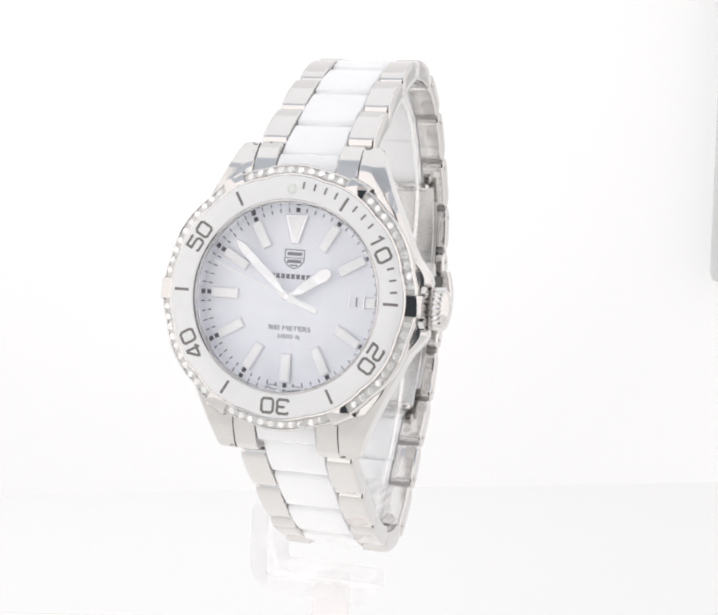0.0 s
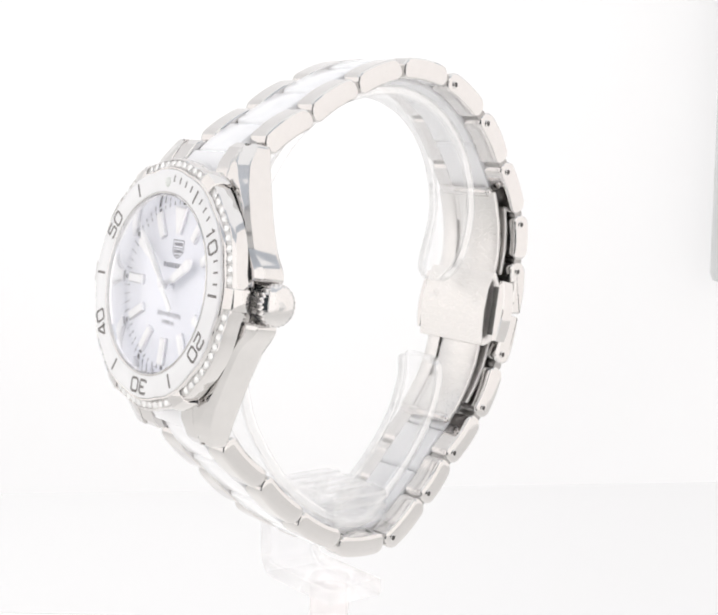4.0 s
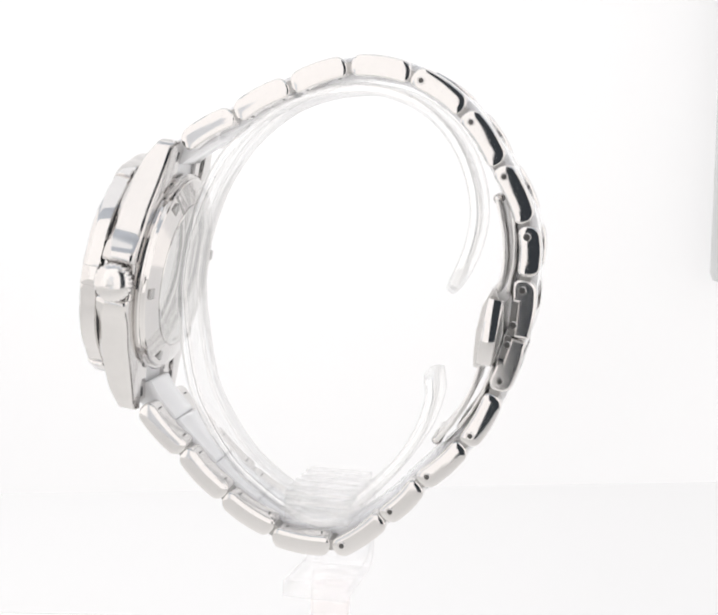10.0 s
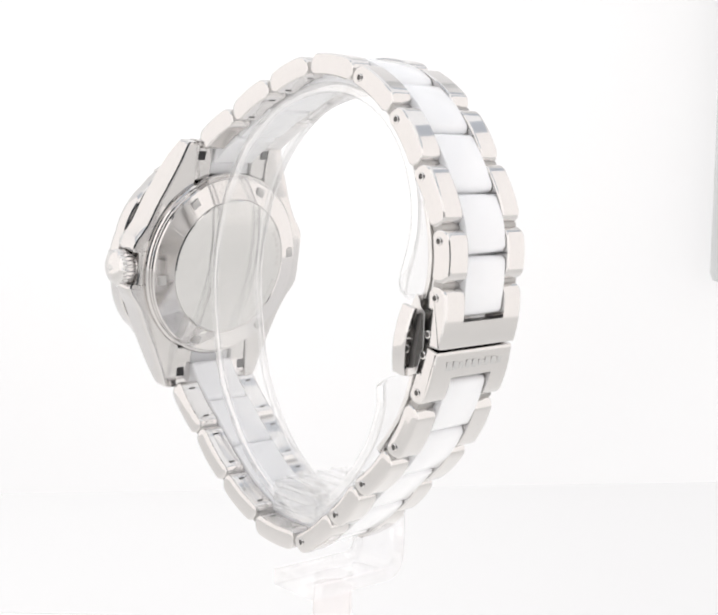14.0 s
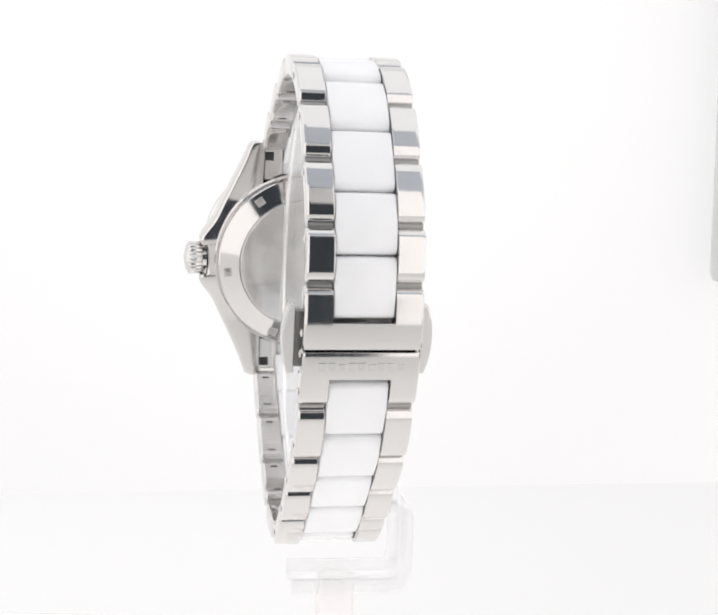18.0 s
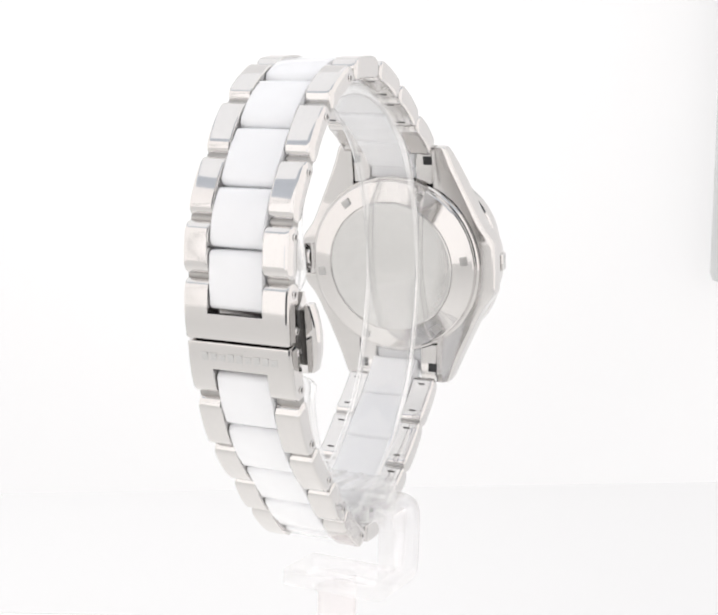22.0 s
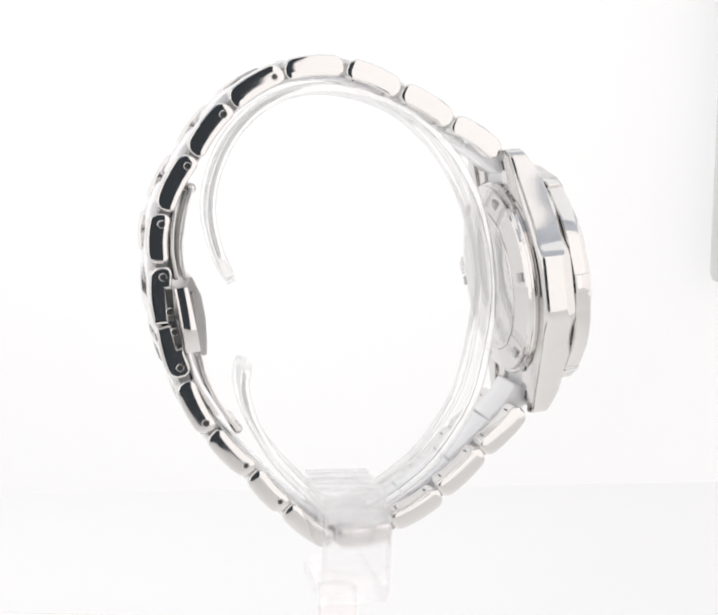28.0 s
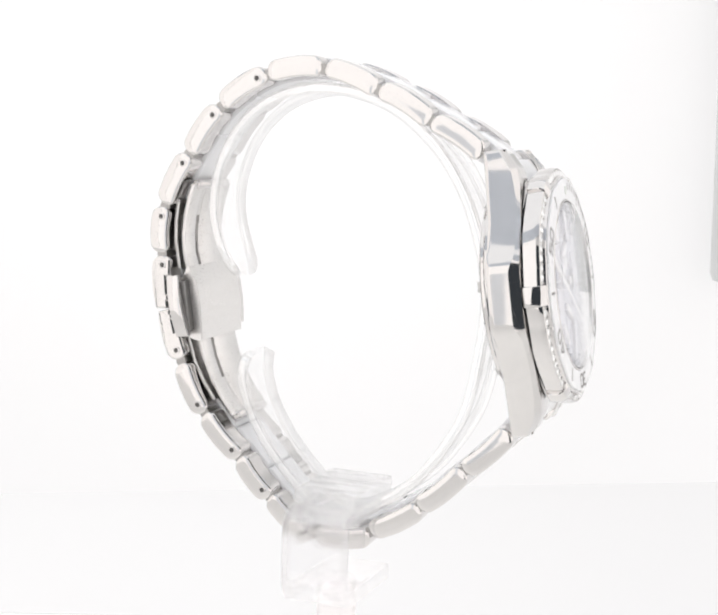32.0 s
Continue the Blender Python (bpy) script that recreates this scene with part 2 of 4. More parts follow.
# sheets out of view are assumed, their glow set to the steel's reflections
wall("floor", -0.34, 0.34, 0.061, 0.42, -0.012, 0.0, FLOOR_SHEET, "white sheet on the tent floor, its soft glow added", "floor")
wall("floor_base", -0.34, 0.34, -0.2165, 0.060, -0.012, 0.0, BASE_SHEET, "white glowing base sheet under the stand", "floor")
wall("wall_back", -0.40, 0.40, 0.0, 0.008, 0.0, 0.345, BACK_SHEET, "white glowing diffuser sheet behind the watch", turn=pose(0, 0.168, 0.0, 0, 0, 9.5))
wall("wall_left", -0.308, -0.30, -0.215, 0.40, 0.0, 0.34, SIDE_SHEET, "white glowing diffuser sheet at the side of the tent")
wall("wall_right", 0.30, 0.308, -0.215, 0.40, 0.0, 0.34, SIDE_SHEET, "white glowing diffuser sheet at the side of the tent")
wall("ceiling", -0.30, 0.30, -0.215, 0.40, 0.34, 0.348, ROOF_CLOTH, "pale grey cloth roof of the light tent", "ceiling")
# unseen panel, placed and tinted after reflections in the upper links
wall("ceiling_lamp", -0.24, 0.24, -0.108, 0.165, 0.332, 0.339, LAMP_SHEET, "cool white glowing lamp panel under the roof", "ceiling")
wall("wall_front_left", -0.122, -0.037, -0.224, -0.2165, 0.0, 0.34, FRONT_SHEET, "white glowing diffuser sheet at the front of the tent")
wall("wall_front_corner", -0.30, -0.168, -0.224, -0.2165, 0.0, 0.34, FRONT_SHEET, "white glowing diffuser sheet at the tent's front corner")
# unseen grey panel, added for the dull band mirrored in the side links
wall("reflection_panel", -0.168, -0.122, -0.224, -0.2165, 0.0, 0.112, REFLECTION_GREY, "pale grey panel added for its reflection in the links")
wall("wall_front_head", -0.168, -0.122, -0.224, -0.2165, 0.112, 0.34, FRONT_SHEET, "white glowing diffuser sheet over the grey panel")
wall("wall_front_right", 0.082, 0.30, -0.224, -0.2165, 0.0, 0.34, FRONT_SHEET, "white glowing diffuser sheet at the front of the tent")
wall("wall_front_top", -0.037, 0.082, -0.224, -0.2165, 0.255, 0.34, CARD, "white card over the opening of the tent")

def lamp_housing():
    bm = bmesh.new()
    box(bm, -0.001, 0.020, 0.0, 0.008, -0.075, 0.19, 0.003)
    ob = finish("lamp_housing", bm, HOUSING, None, "", 1)
    ob.matrix_basis = pose(0.1082, 0.172, 0.1385, 0, -1.3, 0)
    tagged(ob, "pale grey upright lamp housing at the back sheet", "lamp")


lamp_housing()

# ---- the wristwatch: x towards the crown, -y towards the face, z up ----
watch = tagged(new("wristwatch"), "steel and white ceramic wristwatch on a clear stand", "watch")


def mid_x(y):
    """Middle of the bracelet at depth y: it bends slightly sideways towards the head."""
    return 10.2 + max(0, 20 - y) * 0.0145


# the head: u towards three o'clock, v towards twelve, w out of the dial
HEAD = Matrix(((0.99996, 0.0091, 0.0, 11.5 * U), (-0.0014, 0.1490, -0.98884, -169.2 * U), (-0.0090, 0.98880, 0.1490, -103.0 * U), (0, 0, 0, 1)))


def head_part(name, bm, mat, label="", parent=None, smooth=32):
    ob = part(name, bm, mat, parent or watch, label, smooth)
    if parent is None:
        ob.matrix_basis = HEAD
    return ob


def build_case():
    right = [(35, 74), (35, 95), (37.5, 98), (45, 98), (48, 94), (52, 83), (57.5, 70.4), (64, 56.4), (69.5, 44.8), (72.5, 38), (75.6, 32), (79.6, 26.5), (83.6, 21.5), (85.8, 16.5), (84.6, 12.8), (80, 11.5)]
    low = [(u, -v) for u, v in right[::-1]]
    left_up = [(-85.4, 0), (-85.2, 14), (-84.2, 21), (-81.2, 26.2), (-77, 31.5), (-73, 38), (-69.5, 44.8), (-64, 56.4), (-57.5, 70.4), (-52, 83), (-48, 94), (-45, 98), (-37.5, 98), (-35, 95), (-35, 74)]
    left_low = [(u, -v) for u, v in left_up[:0:-1]]

    def edge(v):
        a = abs(v)
        return -20.0 - max(0, a - 50) * 0.09 - max(0, a - 70) * 0.12 - max(0, a - 84) * 0.36

    def bottom(v):
        a = abs(v)
        return -40.5 - max(0, a - 50) * 0.08

    def waist(v):
        """The shallow polished facet over the middle of the flank."""
        k = min(1, max(0, (30 - abs(v)) / 14))
        return k * k * (3 - 2 * k)

    def crest(u, v):
        """Inner upper edge: the flank leans in towards the lugs."""
        a = abs(v)
        lean = 2.6 + 7.0 * min(1, max(0, (a - 58) / 26))
        if a > 72 and abs(u) < 39:
            return u, v - math.copysign(0.9, v) if a > 94 else v
        k = max(36.2 if a > 72 else 52, abs(u) - lean)
        return math.copysign(k, u), v - math.copysign(1.2, v) if a > 92 else v

    bm = bmesh.new()
    for chain in (right[2:] + low[:-2], (left_low[2:] + left_up[:-2])[::-1]):
        rings = []
        for u, v in curve(chain, 4):
            sg = math.copysign(1, u)
            cu, cv = crest(u, v)
            lo, hi = bottom(v), edge(v)
            ci = max(35.6, abs(cu) - 1.0) * sg
            rings.append([(35 * sg, v, lo + 0.6), (35.6 * sg, v, lo), (u - sg * 3.4, v, lo), (u - sg * 2.0, v, lo + 0.3), (u - sg * 0.8, v, lo + 1.1), (u - sg * 0.2, v, lo + 2.3), (u, v, lo + 3.8), (u, v, hi - 0.6 - 4 * waist(v)), (u - sg * (0.5 + 1.6 * waist(v)), v, hi),
                          (cu, cv, hi + 2.4), (ci, cv, hi + 2.7), (35.6 * sg, cv, hi + 2.7), (35 * sg, v, hi + 2.0)])
        loft(bm, rings)
    lathe(bm, [(0.01, -17.3), (78.0, -17.3), (78.6, -17.8), (78.6, -20), (72.0, -23), (72.0, -39.5), (70.5, -41), (0.01, -41)], 128)
    head_part("case", bm, BRUSHED, "brushed steel case with polished edges", smooth=20)
    # black ring set in to darken the gap between bezel and case
    bm = bmesh.new()
    lathe(bm, [(60, -16.2), (79.6, -16.2), (79.2, -17.4), (60, -17.4)])
    head_part("gasket", bm, GAP_BLACK, "black ring that darkens the gap under the bezel")


def twelve(a, r):
    """Bezel outline of twelve slightly flattened sides."""
    if r < 73.5:
        return r
    k = math.pi / 6
    x = ((a + k / 2) % k) - k / 2
    return r * (1 + 0.45 * (math.cos(k / 2) / math.cos(x) - 1) * -1 - 0.012)


# strokes of the squarish minute numerals, on a box of 1 by 1; the first flag says whether the stroke is closed
DIGITS = {"0": [(1, ((0.16, 0), (0.84, 0), (1, 0.16), (1, 0.84), (0.84, 1), (0.16, 1), (0, 0.84), (0, 0.16)))],
          "1": [(0, ((0.3, 0.78), (0.62, 1), (0.62, 0)))],
          "2": [(0, ((0, 0.86), (0.14, 1), (0.86, 1), (1, 0.86), (1, 0.62), (0.88, 0.5), (0.14, 0.46), (0, 0.32), (0, 0), (1, 0)))],
          "3": [(0, ((0, 0.86), (0.14, 1), (0.86, 1), (1, 0.86), (1, 0.62), (0.9, 0.52), (1, 0.42), (1, 0.14), (0.86, 0), (0.14, 0), (0, 0.14))), (0, ((0.34, 0.52), (0.9, 0.52)))],
          "4": [(0, ((0.74, 0), (0.74, 1), (0.6, 1), (0, 0.34), (0, 0.24), (1.02, 0.24)))],
          "5": [(0, ((0.94, 1), (0, 1), (0, 0.58), (0.84, 0.58), (1, 0.44), (1, 0.14), (0.86, 0), (0.14, 0), (0, 0.14)))]}


def numeral(word, wide, high, gap, half, parent, m):
    """Two engraved digits drawn with strokes of one breadth."""
    bm = bmesh.new()
    for k, c in enumerate(word):
        x0 = (k - 1) * wide + (k - 0.5) * gap
        for lift, (closed, line) in enumerate(DIGITS[c]):
            pts = [Vector((x0 + x * wide, (y - 0.5) * high)) for x, y in line]
            n, left, right = len(pts), [], []
            for i, p in enumerate(pts):
                a = pts[i - 1] if i or closed else None
                b = pts[(i + 1) % n] if i < n - 1 or closed else None
                d0, d1 = ((p - a) if a else (b - p)).normalized(), ((b - p) if b else (p - a)).normalized()
                q = Vector((-d0.y - d1.y, d0.x + d1.x)).normalized()
                q *= half / max(0.6, q.dot(Vector((-d0.y, d0.x))))
                left.append(bm.verts.new((*(p + q), 0.07 + 0.02 * lift)))
                right.append(bm.verts.new((*(p - q), 0.07 + 0.02 * lift)))
            for i in range(n if closed else n - 1):
                j = (i + 1) % n
                bm.faces.new((right[i], right[j], left[j], left[i]))
    ob = part("numeral", bm, PRINT, parent, "engraved grey minute numeral")
    ob.matrix_basis = m


def build_bezel():
    bm = bmesh.new()
    lathe(bm, [(70, -16.4), (80.8, -16.4), (82.2, -15.5), (82.7, -8.0), (82.4, -6.0), (81.9, -4.7), (81.3, -4.3), (80.9, -4.6), (80.8, -5.3), (76.6, -4.2), (76.3, -2.4), (75.8, -1.6), (74.9, -1.5), (74.9, -4)], 192, twelve)
    bezel = head_part("bezel", bm, STEEL, "polished steel bezel set with small clear stones", smooth=28)
    bm = bmesh.new()
    lathe(bm, [(80.9, -5.9), (80.75, -5.0), (76.7, -3.9), (76.5, -4.5)], 192, twelve)
    part("stone_seat", bm, SEAT_STEEL, bezel, "satin steel channel round the stones")
    # white insert
    bm = bmesh.new()
    lathe(bm, [(74.7, -3), (74.7, -1.3), (74.4, -0.5), (73.6, -0.1), (67, 0.0), (60.5, 0.0), (59.9, -0.4), (59.9, -3)], 192, twelve)
    ins = part("insert", bm, INSERT, bezel, "white enamel minute ring")
    # inner steel edge
    bm = bmesh.new()
    lathe(bm, [(59.8, -3), (59.8, 0.0), (59.3, 0.4), (58.8, 0.1), (58.4, -2)], 160)
    part("inner_rim", bm, STEEL, bezel)
    # six raised tabs
    tab = None
    for k in range(6):
        if tab is None:
            bm = bmesh.new()
            poly = [(75.2, -2.0), (79.0, -2.5), (83.0, -4.4), (84.8, -8.0), (84.8, -15.3), (84.0, -16.3), (77, -16.3), (75.2, -6)]
            prism(bm, poly, -6.9, 6.9, 0.8, 0.8)
            tab = part("tab", bm, STEEL, bezel, "polished steel grip tab", 25)
            tab.matrix_basis = pose(0, 0, 0, 0, 0, -30)
        else:
            again(tab, bezel, pose(0, 0, 0, 0, 0, -30 - 60 * k))
    # stones between the tabs
    bm = bmesh.new()
    n = 8
    rng = random.Random(4)
    rows = [[(r * math.cos(2 * math.pi * (i + o) / n), r * math.sin(2 * math.pi * (i + o) / n), z) for i in range(n)] for r, z, o in ((0.5, -1.3, 0), (2.55, -0.3, 0), (2.55, 0.0, 0), (2.1, 0.5, 0.5), (1.4, 0.62, 0))]
    loft(bm, rows)
    stone = None
    seat = bmesh.new()
    for k in range(6):
        for j in range(10):
            a = 60 * k + (j - 4.5) * 4.82
            m = pose(0, 0, 0, 0, 0, -a) @ Matrix.Translation((0, 78.7 * U, -4.4 * U)) @ pose(0, 0, 0, -14 + rng.uniform(-7, 7), rng.uniform(-7, 7), rng.uniform(0, 45))
            if stone is None:
                stone = part("stone", bm, STONE, bezel, "small clear round stone", 10)
                stone.matrix_basis = m
            else:
                again(stone, bezel, m)
            for sx in (-1, 1):
                for rr in (76.5, 80.5):
                    an = radians(a + 2.41 * sx)
                    if sx == 1 or j == 0:
                        bmesh.ops.create_icosphere(seat, subdivisions=1, radius=0.62, matrix=Matrix.Translation((rr * math.sin(an), rr * math.cos(an), -3.7 - (rr - 76.5) * 0.27)))
    tagged(part("stone_claws", seat, STEEL, bezel, "tiny steel claws that hold the stones"), kind="stuff")
    # numerals and strokes
    for k, word in ((60, "10"), (120, "20"), (180, "30"), (240, "40"), (300, "50")):
        numeral(word, 7.4, 8.6, 2.7, 0.82, bezel, pose(0, 0, 0, 0, 0, -k) @ Matrix.Translation((0, 67.2 * U, 0)))
    bm = bmesh.new()
    plate(bm, rect(0.85, 62.8, 72.2), -0.9, 0.08)
    many(part("five_minute_stroke", bm, PRINT, bezel, "engraved grey stroke of the minute ring"), bezel, [30 + 60 * k for k in range(6)])
    bm = bmesh.new()
    plate(bm, rect(0.62, 67.0, 71.4), -0.9, 0.08)
    many(part("minute_stroke", bm, PRINT, bezel, "short engraved grey minute stroke"), bezel, [6 * k for k in (1, 2, 3, 4, 6, 7, 8, 12, 13, 14)])
    bm = bmesh.new()
    bmesh.ops.create_uvsphere(bm, u_segments=20, v_segments=10, radius=3.3, matrix=Matrix.Translation((0, 66.4, 0)) @ Matrix.Diagonal((1, 1, 0.3, 1)))
    part("pearl", bm, GREENISH, bezel, "pale luminous dot")
    return bezel


def hour_poly(half, v0, v1):
    return [(-half, v0), (half, v0), (half, v1), (-half, v1)]


def build_dial():
    bm = bmesh.new()
    disc(bm, 58.0, -17.5, -15)
    dial = head_part("dial", bm, PEARL, "white mother-of-pearl dial with a lilac sheen")
    bm = bmesh.new()
    lathe(bm, [(58.6, -2.2), (57.6, -3.2), (56.9, -14.9), (60, -14.9)], 160)
    part("flange", bm, FLANGE, dial, "white sloping ring round the dial")
    W = -14.98
    for h in range(12):
        if h in (0, 3):
            continue
        v0, v1, half = (35.0, 52.8, 3.1)
        if h in (6, 9):
            v0, half = 35.0, 3.3
        bm = bmesh.new()
        plate(bm, hour_poly(half, v0, v1), W, W + 2.4, 0.5)
        mk = part("hour_marker", bm, RHODIUM, dial, "polished applied hour bar with white lume", 25)
        mk.matrix_basis = pose(0, 0, 0, 0, 0, -30 * h)
        bm = bmesh.new()
        plate(bm, hour_poly(half - 0.75, v0 + 0.9, v1 - 0.9), W + 2.0, W + 2.55, 0.1)
        part("lume", bm, LUME, mk)
    # twelve o'clock: a wedge
    bm = bmesh.new()
    plate(bm, [(-2.2, 33.5), (2.2, 33.5), (7.4, 51.6), (-7.4, 51.6)], W, W + 2.4, 0.5)
    mk = part("hour_marker", bm, RHODIUM, dial, "polished applied wedge at twelve with white lume", 25)
    bm = bmesh.new()
    plate(bm, [(-1.3, 35.0), (1.3, 35.0), (5.8, 50.4), (-5.8, 50.4)], W + 2.0, W + 2.55, 0.1)
    part("lume", bm, LUME, mk)
    # three o'clock: date window and a short bar
    bm = bmesh.new()
    for q in ((37.2, 38.0, -5.0, 5.0), (46.6, 47.4, -5.0, 5.0), (38.0, 46.6, 4.3, 5.0), (38.0, 46.6, -5.0, -4.3)):
        box(bm, q[0], q[1], q[2], q[3], W, W + 1.0)
    fr = part("date_window", bm, RHODIUM, dial, "steel-framed date window")
    bm = bmesh.new()
    plate(bm, [(38, -4.3), (46.6, -4.3), (46.6, 4.3), (38, 4.3)], W, W + 0.1)
    part("date_disc", bm, PEARL, fr)
    lettering("date_numeral", "1", 8.5, PRINT_SOFT, fr, Matrix.Translation((42.3 * U, 0, (W + 0.2) * U)), "dark date numeral", 0.08)
    bm = bmesh.new()
    plate(bm, [(48.4, -3.2), (54.4, -3.2), (54.4, 3.2), (48.4, 3.2)], W, W + 2.4, 0.5)
    mk = part("hour_marker", bm, RHODIUM, dial, "short polished hour bar beside the date", 25)
    bm = bmesh.new()
    plate(bm, [(49.3, -2.3), (53.5, -2.3), (53.5, 2.3), (49.3, 2.3)], W + 2.0, W + 2.55, 0.1)
    part("lume", bm, LUME, mk)
    # minute track
    bm = bmesh.new()
    plate(bm, rect(1.35, 53.4, 56.2), W, W + 0.12)
    many(part("five_minute_mark", bm, INK, dial, "dark printed square of the minute track"), dial, [30 * k for k in range(12)])
    bm = bmesh.new()
    plate(bm, rect(0.32, 53.6, 56.0), W, W + 0.12)
    many(part("minute_mark", bm, INK, dial, "thin dark printed minute mark"), dial, [6 * k for k in range(60) if k % 5])
    # words and emblem
    lettering("depth_words", "300 METERS", 4.1, INK, dial, Matrix.Translation((0, -19.4 * U, W * U)), "dark printed depth rating", 0.06, 1.33)
    lettering("depth_words", "1000 ft", 3.9, INK, dial, Matrix.Translation((0, -24.6 * U, W * U)), "dark printed depth rating", 0.06, 1.38)
    bm = bmesh.new()
    shield = [(-6.6, 30.2), (-6.6, 22.4), (-3.8, 19.4), (0, 17.6), (3.8, 19.4), (6.6, 22.4), (6.6, 30.2)]
    inner = inset(shield if area(shield) > 0 else shield[::-1], 0.7)
    outer = shield if area(shield) > 0 else shield[::-1]
    vo, vi = [bm.verts.new((*p, W + 0.1)) for p in outer], [bm.verts.new((*p, W + 0.1)) for p in inner]
    for i in range(len(vo)):
        j = (i + 1) % len(vo)
        bm.faces.new((vo[i], vo[j], vi[j], vi[i]))
    box(bm, -6.2, 6.2, 24.4, 25.0, W, W + 0.1)
    box(bm, -4.8, 4.8, 26.2, 28.4, W, W + 0.1)
    box(bm, -4.6, 4.6, 21.6, 23.6, W, W + 0.1)
    box(bm, -2.4, 2.4, 19.6, 20.6, W, W + 0.1)
    part("emblem", bm, PRINT_SOFT, dial, "dark printed shield emblem")
    bm = bmesh.new()
    for i in range(9):
        x = -13.2 + 3.3 * i
        box(bm, x - 1.2, x + 1.2, 11.6, 14.6, W, W + 0.1)
    part("name_bars", bm, PRINT_SOFT, dial, "row of small printed grey bars")
    bm = bmesh.new()
    for sx in (-1, 1):
        box(bm, sx * 8 - 3.5, sx * 8 + 3.5, -55.4, -54.9, W, W + 0.1)
    part("foot_bars", bm, PRINT_SOFT, dial, "tiny printed grey bars")
    return dial


def hand(name, outline, lume, w, angle, label):
    bm = bmesh.new()
    plate(bm, outline, w, w + 0.9, 0.5)
    ob = head_part(name, bm, LUME if name == "second_hand" else RHODIUM, label, smooth=20)
    ob.matrix_basis = HEAD @ pose(0, 0, 0, 0, 0, -angle)
    for field in lume or ():
        bm = bmesh.new()
        plate(bm, field, w + 0.8, w + 1.05)
        part("lume", bm, LUME, ob)
    return ob


def build_hands():
    hand("hour_hand", [(-1.6, -3), (1.6, -3), (1.9, 6), (3.3, 8), (3.6, 21), (4.6, 25.5), (3.0, 30.4), (0, 31.8), (-3.0, 30.4), (-4.6, 25.5), (-3.6, 21), (-3.3, 8), (-1.9, 6)],
         [[(-2.4, 8.6), (2.4, 8.6), (2.7, 20.5), (-2.7, 20.5)], [(-2.2, 22.6), (2.2, 22.6), (3.4, 25.6), (2.2, 29.0), (-2.2, 29.0), (-3.4, 25.6)]], -9.8, 55.0, "broad polished hour hand with white lume")
    hand("minute_hand", [(-1.5, -4), (1.5, -4), (1.8, 8), (3.0, 12), (3.0, 44), (1.6, 48), (0, 49), (-1.6, 48), (-3.0, 44), (-3.0, 12), (-1.8, 8)],
         [[(-1.9, 11.5), (1.9, 11.5), (2.1, 36.5), (-2.1, 36.5)], [(-2.0, 39.0), (2.0, 39.0), (2.6, 42), (1.6, 46.2), (-1.6, 46.2), (-2.6, 42)]], -7.6, -47.5, "long polished minute hand with white lume")
    sec = hand("second_hand", [(-1.6, -22), (1.6, -22), (2.0, -20), (1.7, -6), (2.6, -2), (2.6, 2), (0.9, 6), (0.5, 53), (-0.5, 53), (-0.9, 6), (-2.6, 2), (-2.6, -2), (-1.7, -6), (-2.0, -20)], None, -5.6, SECOND, "thin white second hand")
    bm = bmesh.new()
    lathe(bm, [(0.01, -4.0), (1.6, -4.0), (2.4, -4.6), (2.4, -8.6), (3.2, -8.7), (3.2, -10.2), (2.0, -10.3), (2.0, -14.9), (0.01, -14.9)], 32)
    head_part("hand_hub", bm, RHODIUM, "polished hub of the hands")
    return sec


SECOND = -68.5


def build_crystal():
    bm = bmesh.new()
    lathe(bm, [(0.001, -2.0), (58.2, -2.0), (58.2, 0.5), (57.7, 1.0), (0.001, 1.0)], 128)
    ob = head_part("crystal", bm, GLASS, "clear sapphire crystal over the dial", smooth=60)
    ob.visible_shadow = False


def build_crown():
    bm = bmesh.new()
    n, rings = 384, []
    for x, r, k in ((80, 9.0, 0), (83.2, 9.0, 0), (83.3, 12.0, 0.0), (83.6, 12.8, 0.55), (93.8, 13.1, 0.55), (94.4, 12.8, 0.4), (94.9, 12.3, 0.15), (95.3, 11.8, 0), (96.0, 10.8, 0), (96.7, 9.6, 0), (97.2, 8.2, 0), (97.6, 6.8, 0),
                    (97.9, 5.2, 0), (98.1, 3.6, 0), (98.25, 2.0, 0), (98.3, 0.6, 0)):
        ring = []
        for i in range(n):
            a = 2 * math.pi * i / n
            rr = r + k * 0.8 * math.cos(24 * a)
            ring.append((x, rr * math.cos(a), -31 + rr * math.sin(a)))
        rings.append(ring)
    loft(bm, rings)
    crown = head_part("crown", bm, CROWN_STEEL, "fluted polished steel crown", smooth=80)
    bm = bmesh.new()
    poly = [(-2.9, -28.4), (-2.9, -31.6), (0, -34.6), (2.9, -31.6), (2.9, -28.4)]
    prism(bm, poly, 97.4, 98.35, 0.2, 0.5)
    part("emblem", bm, SATIN, crown, "raised shield on the crown")


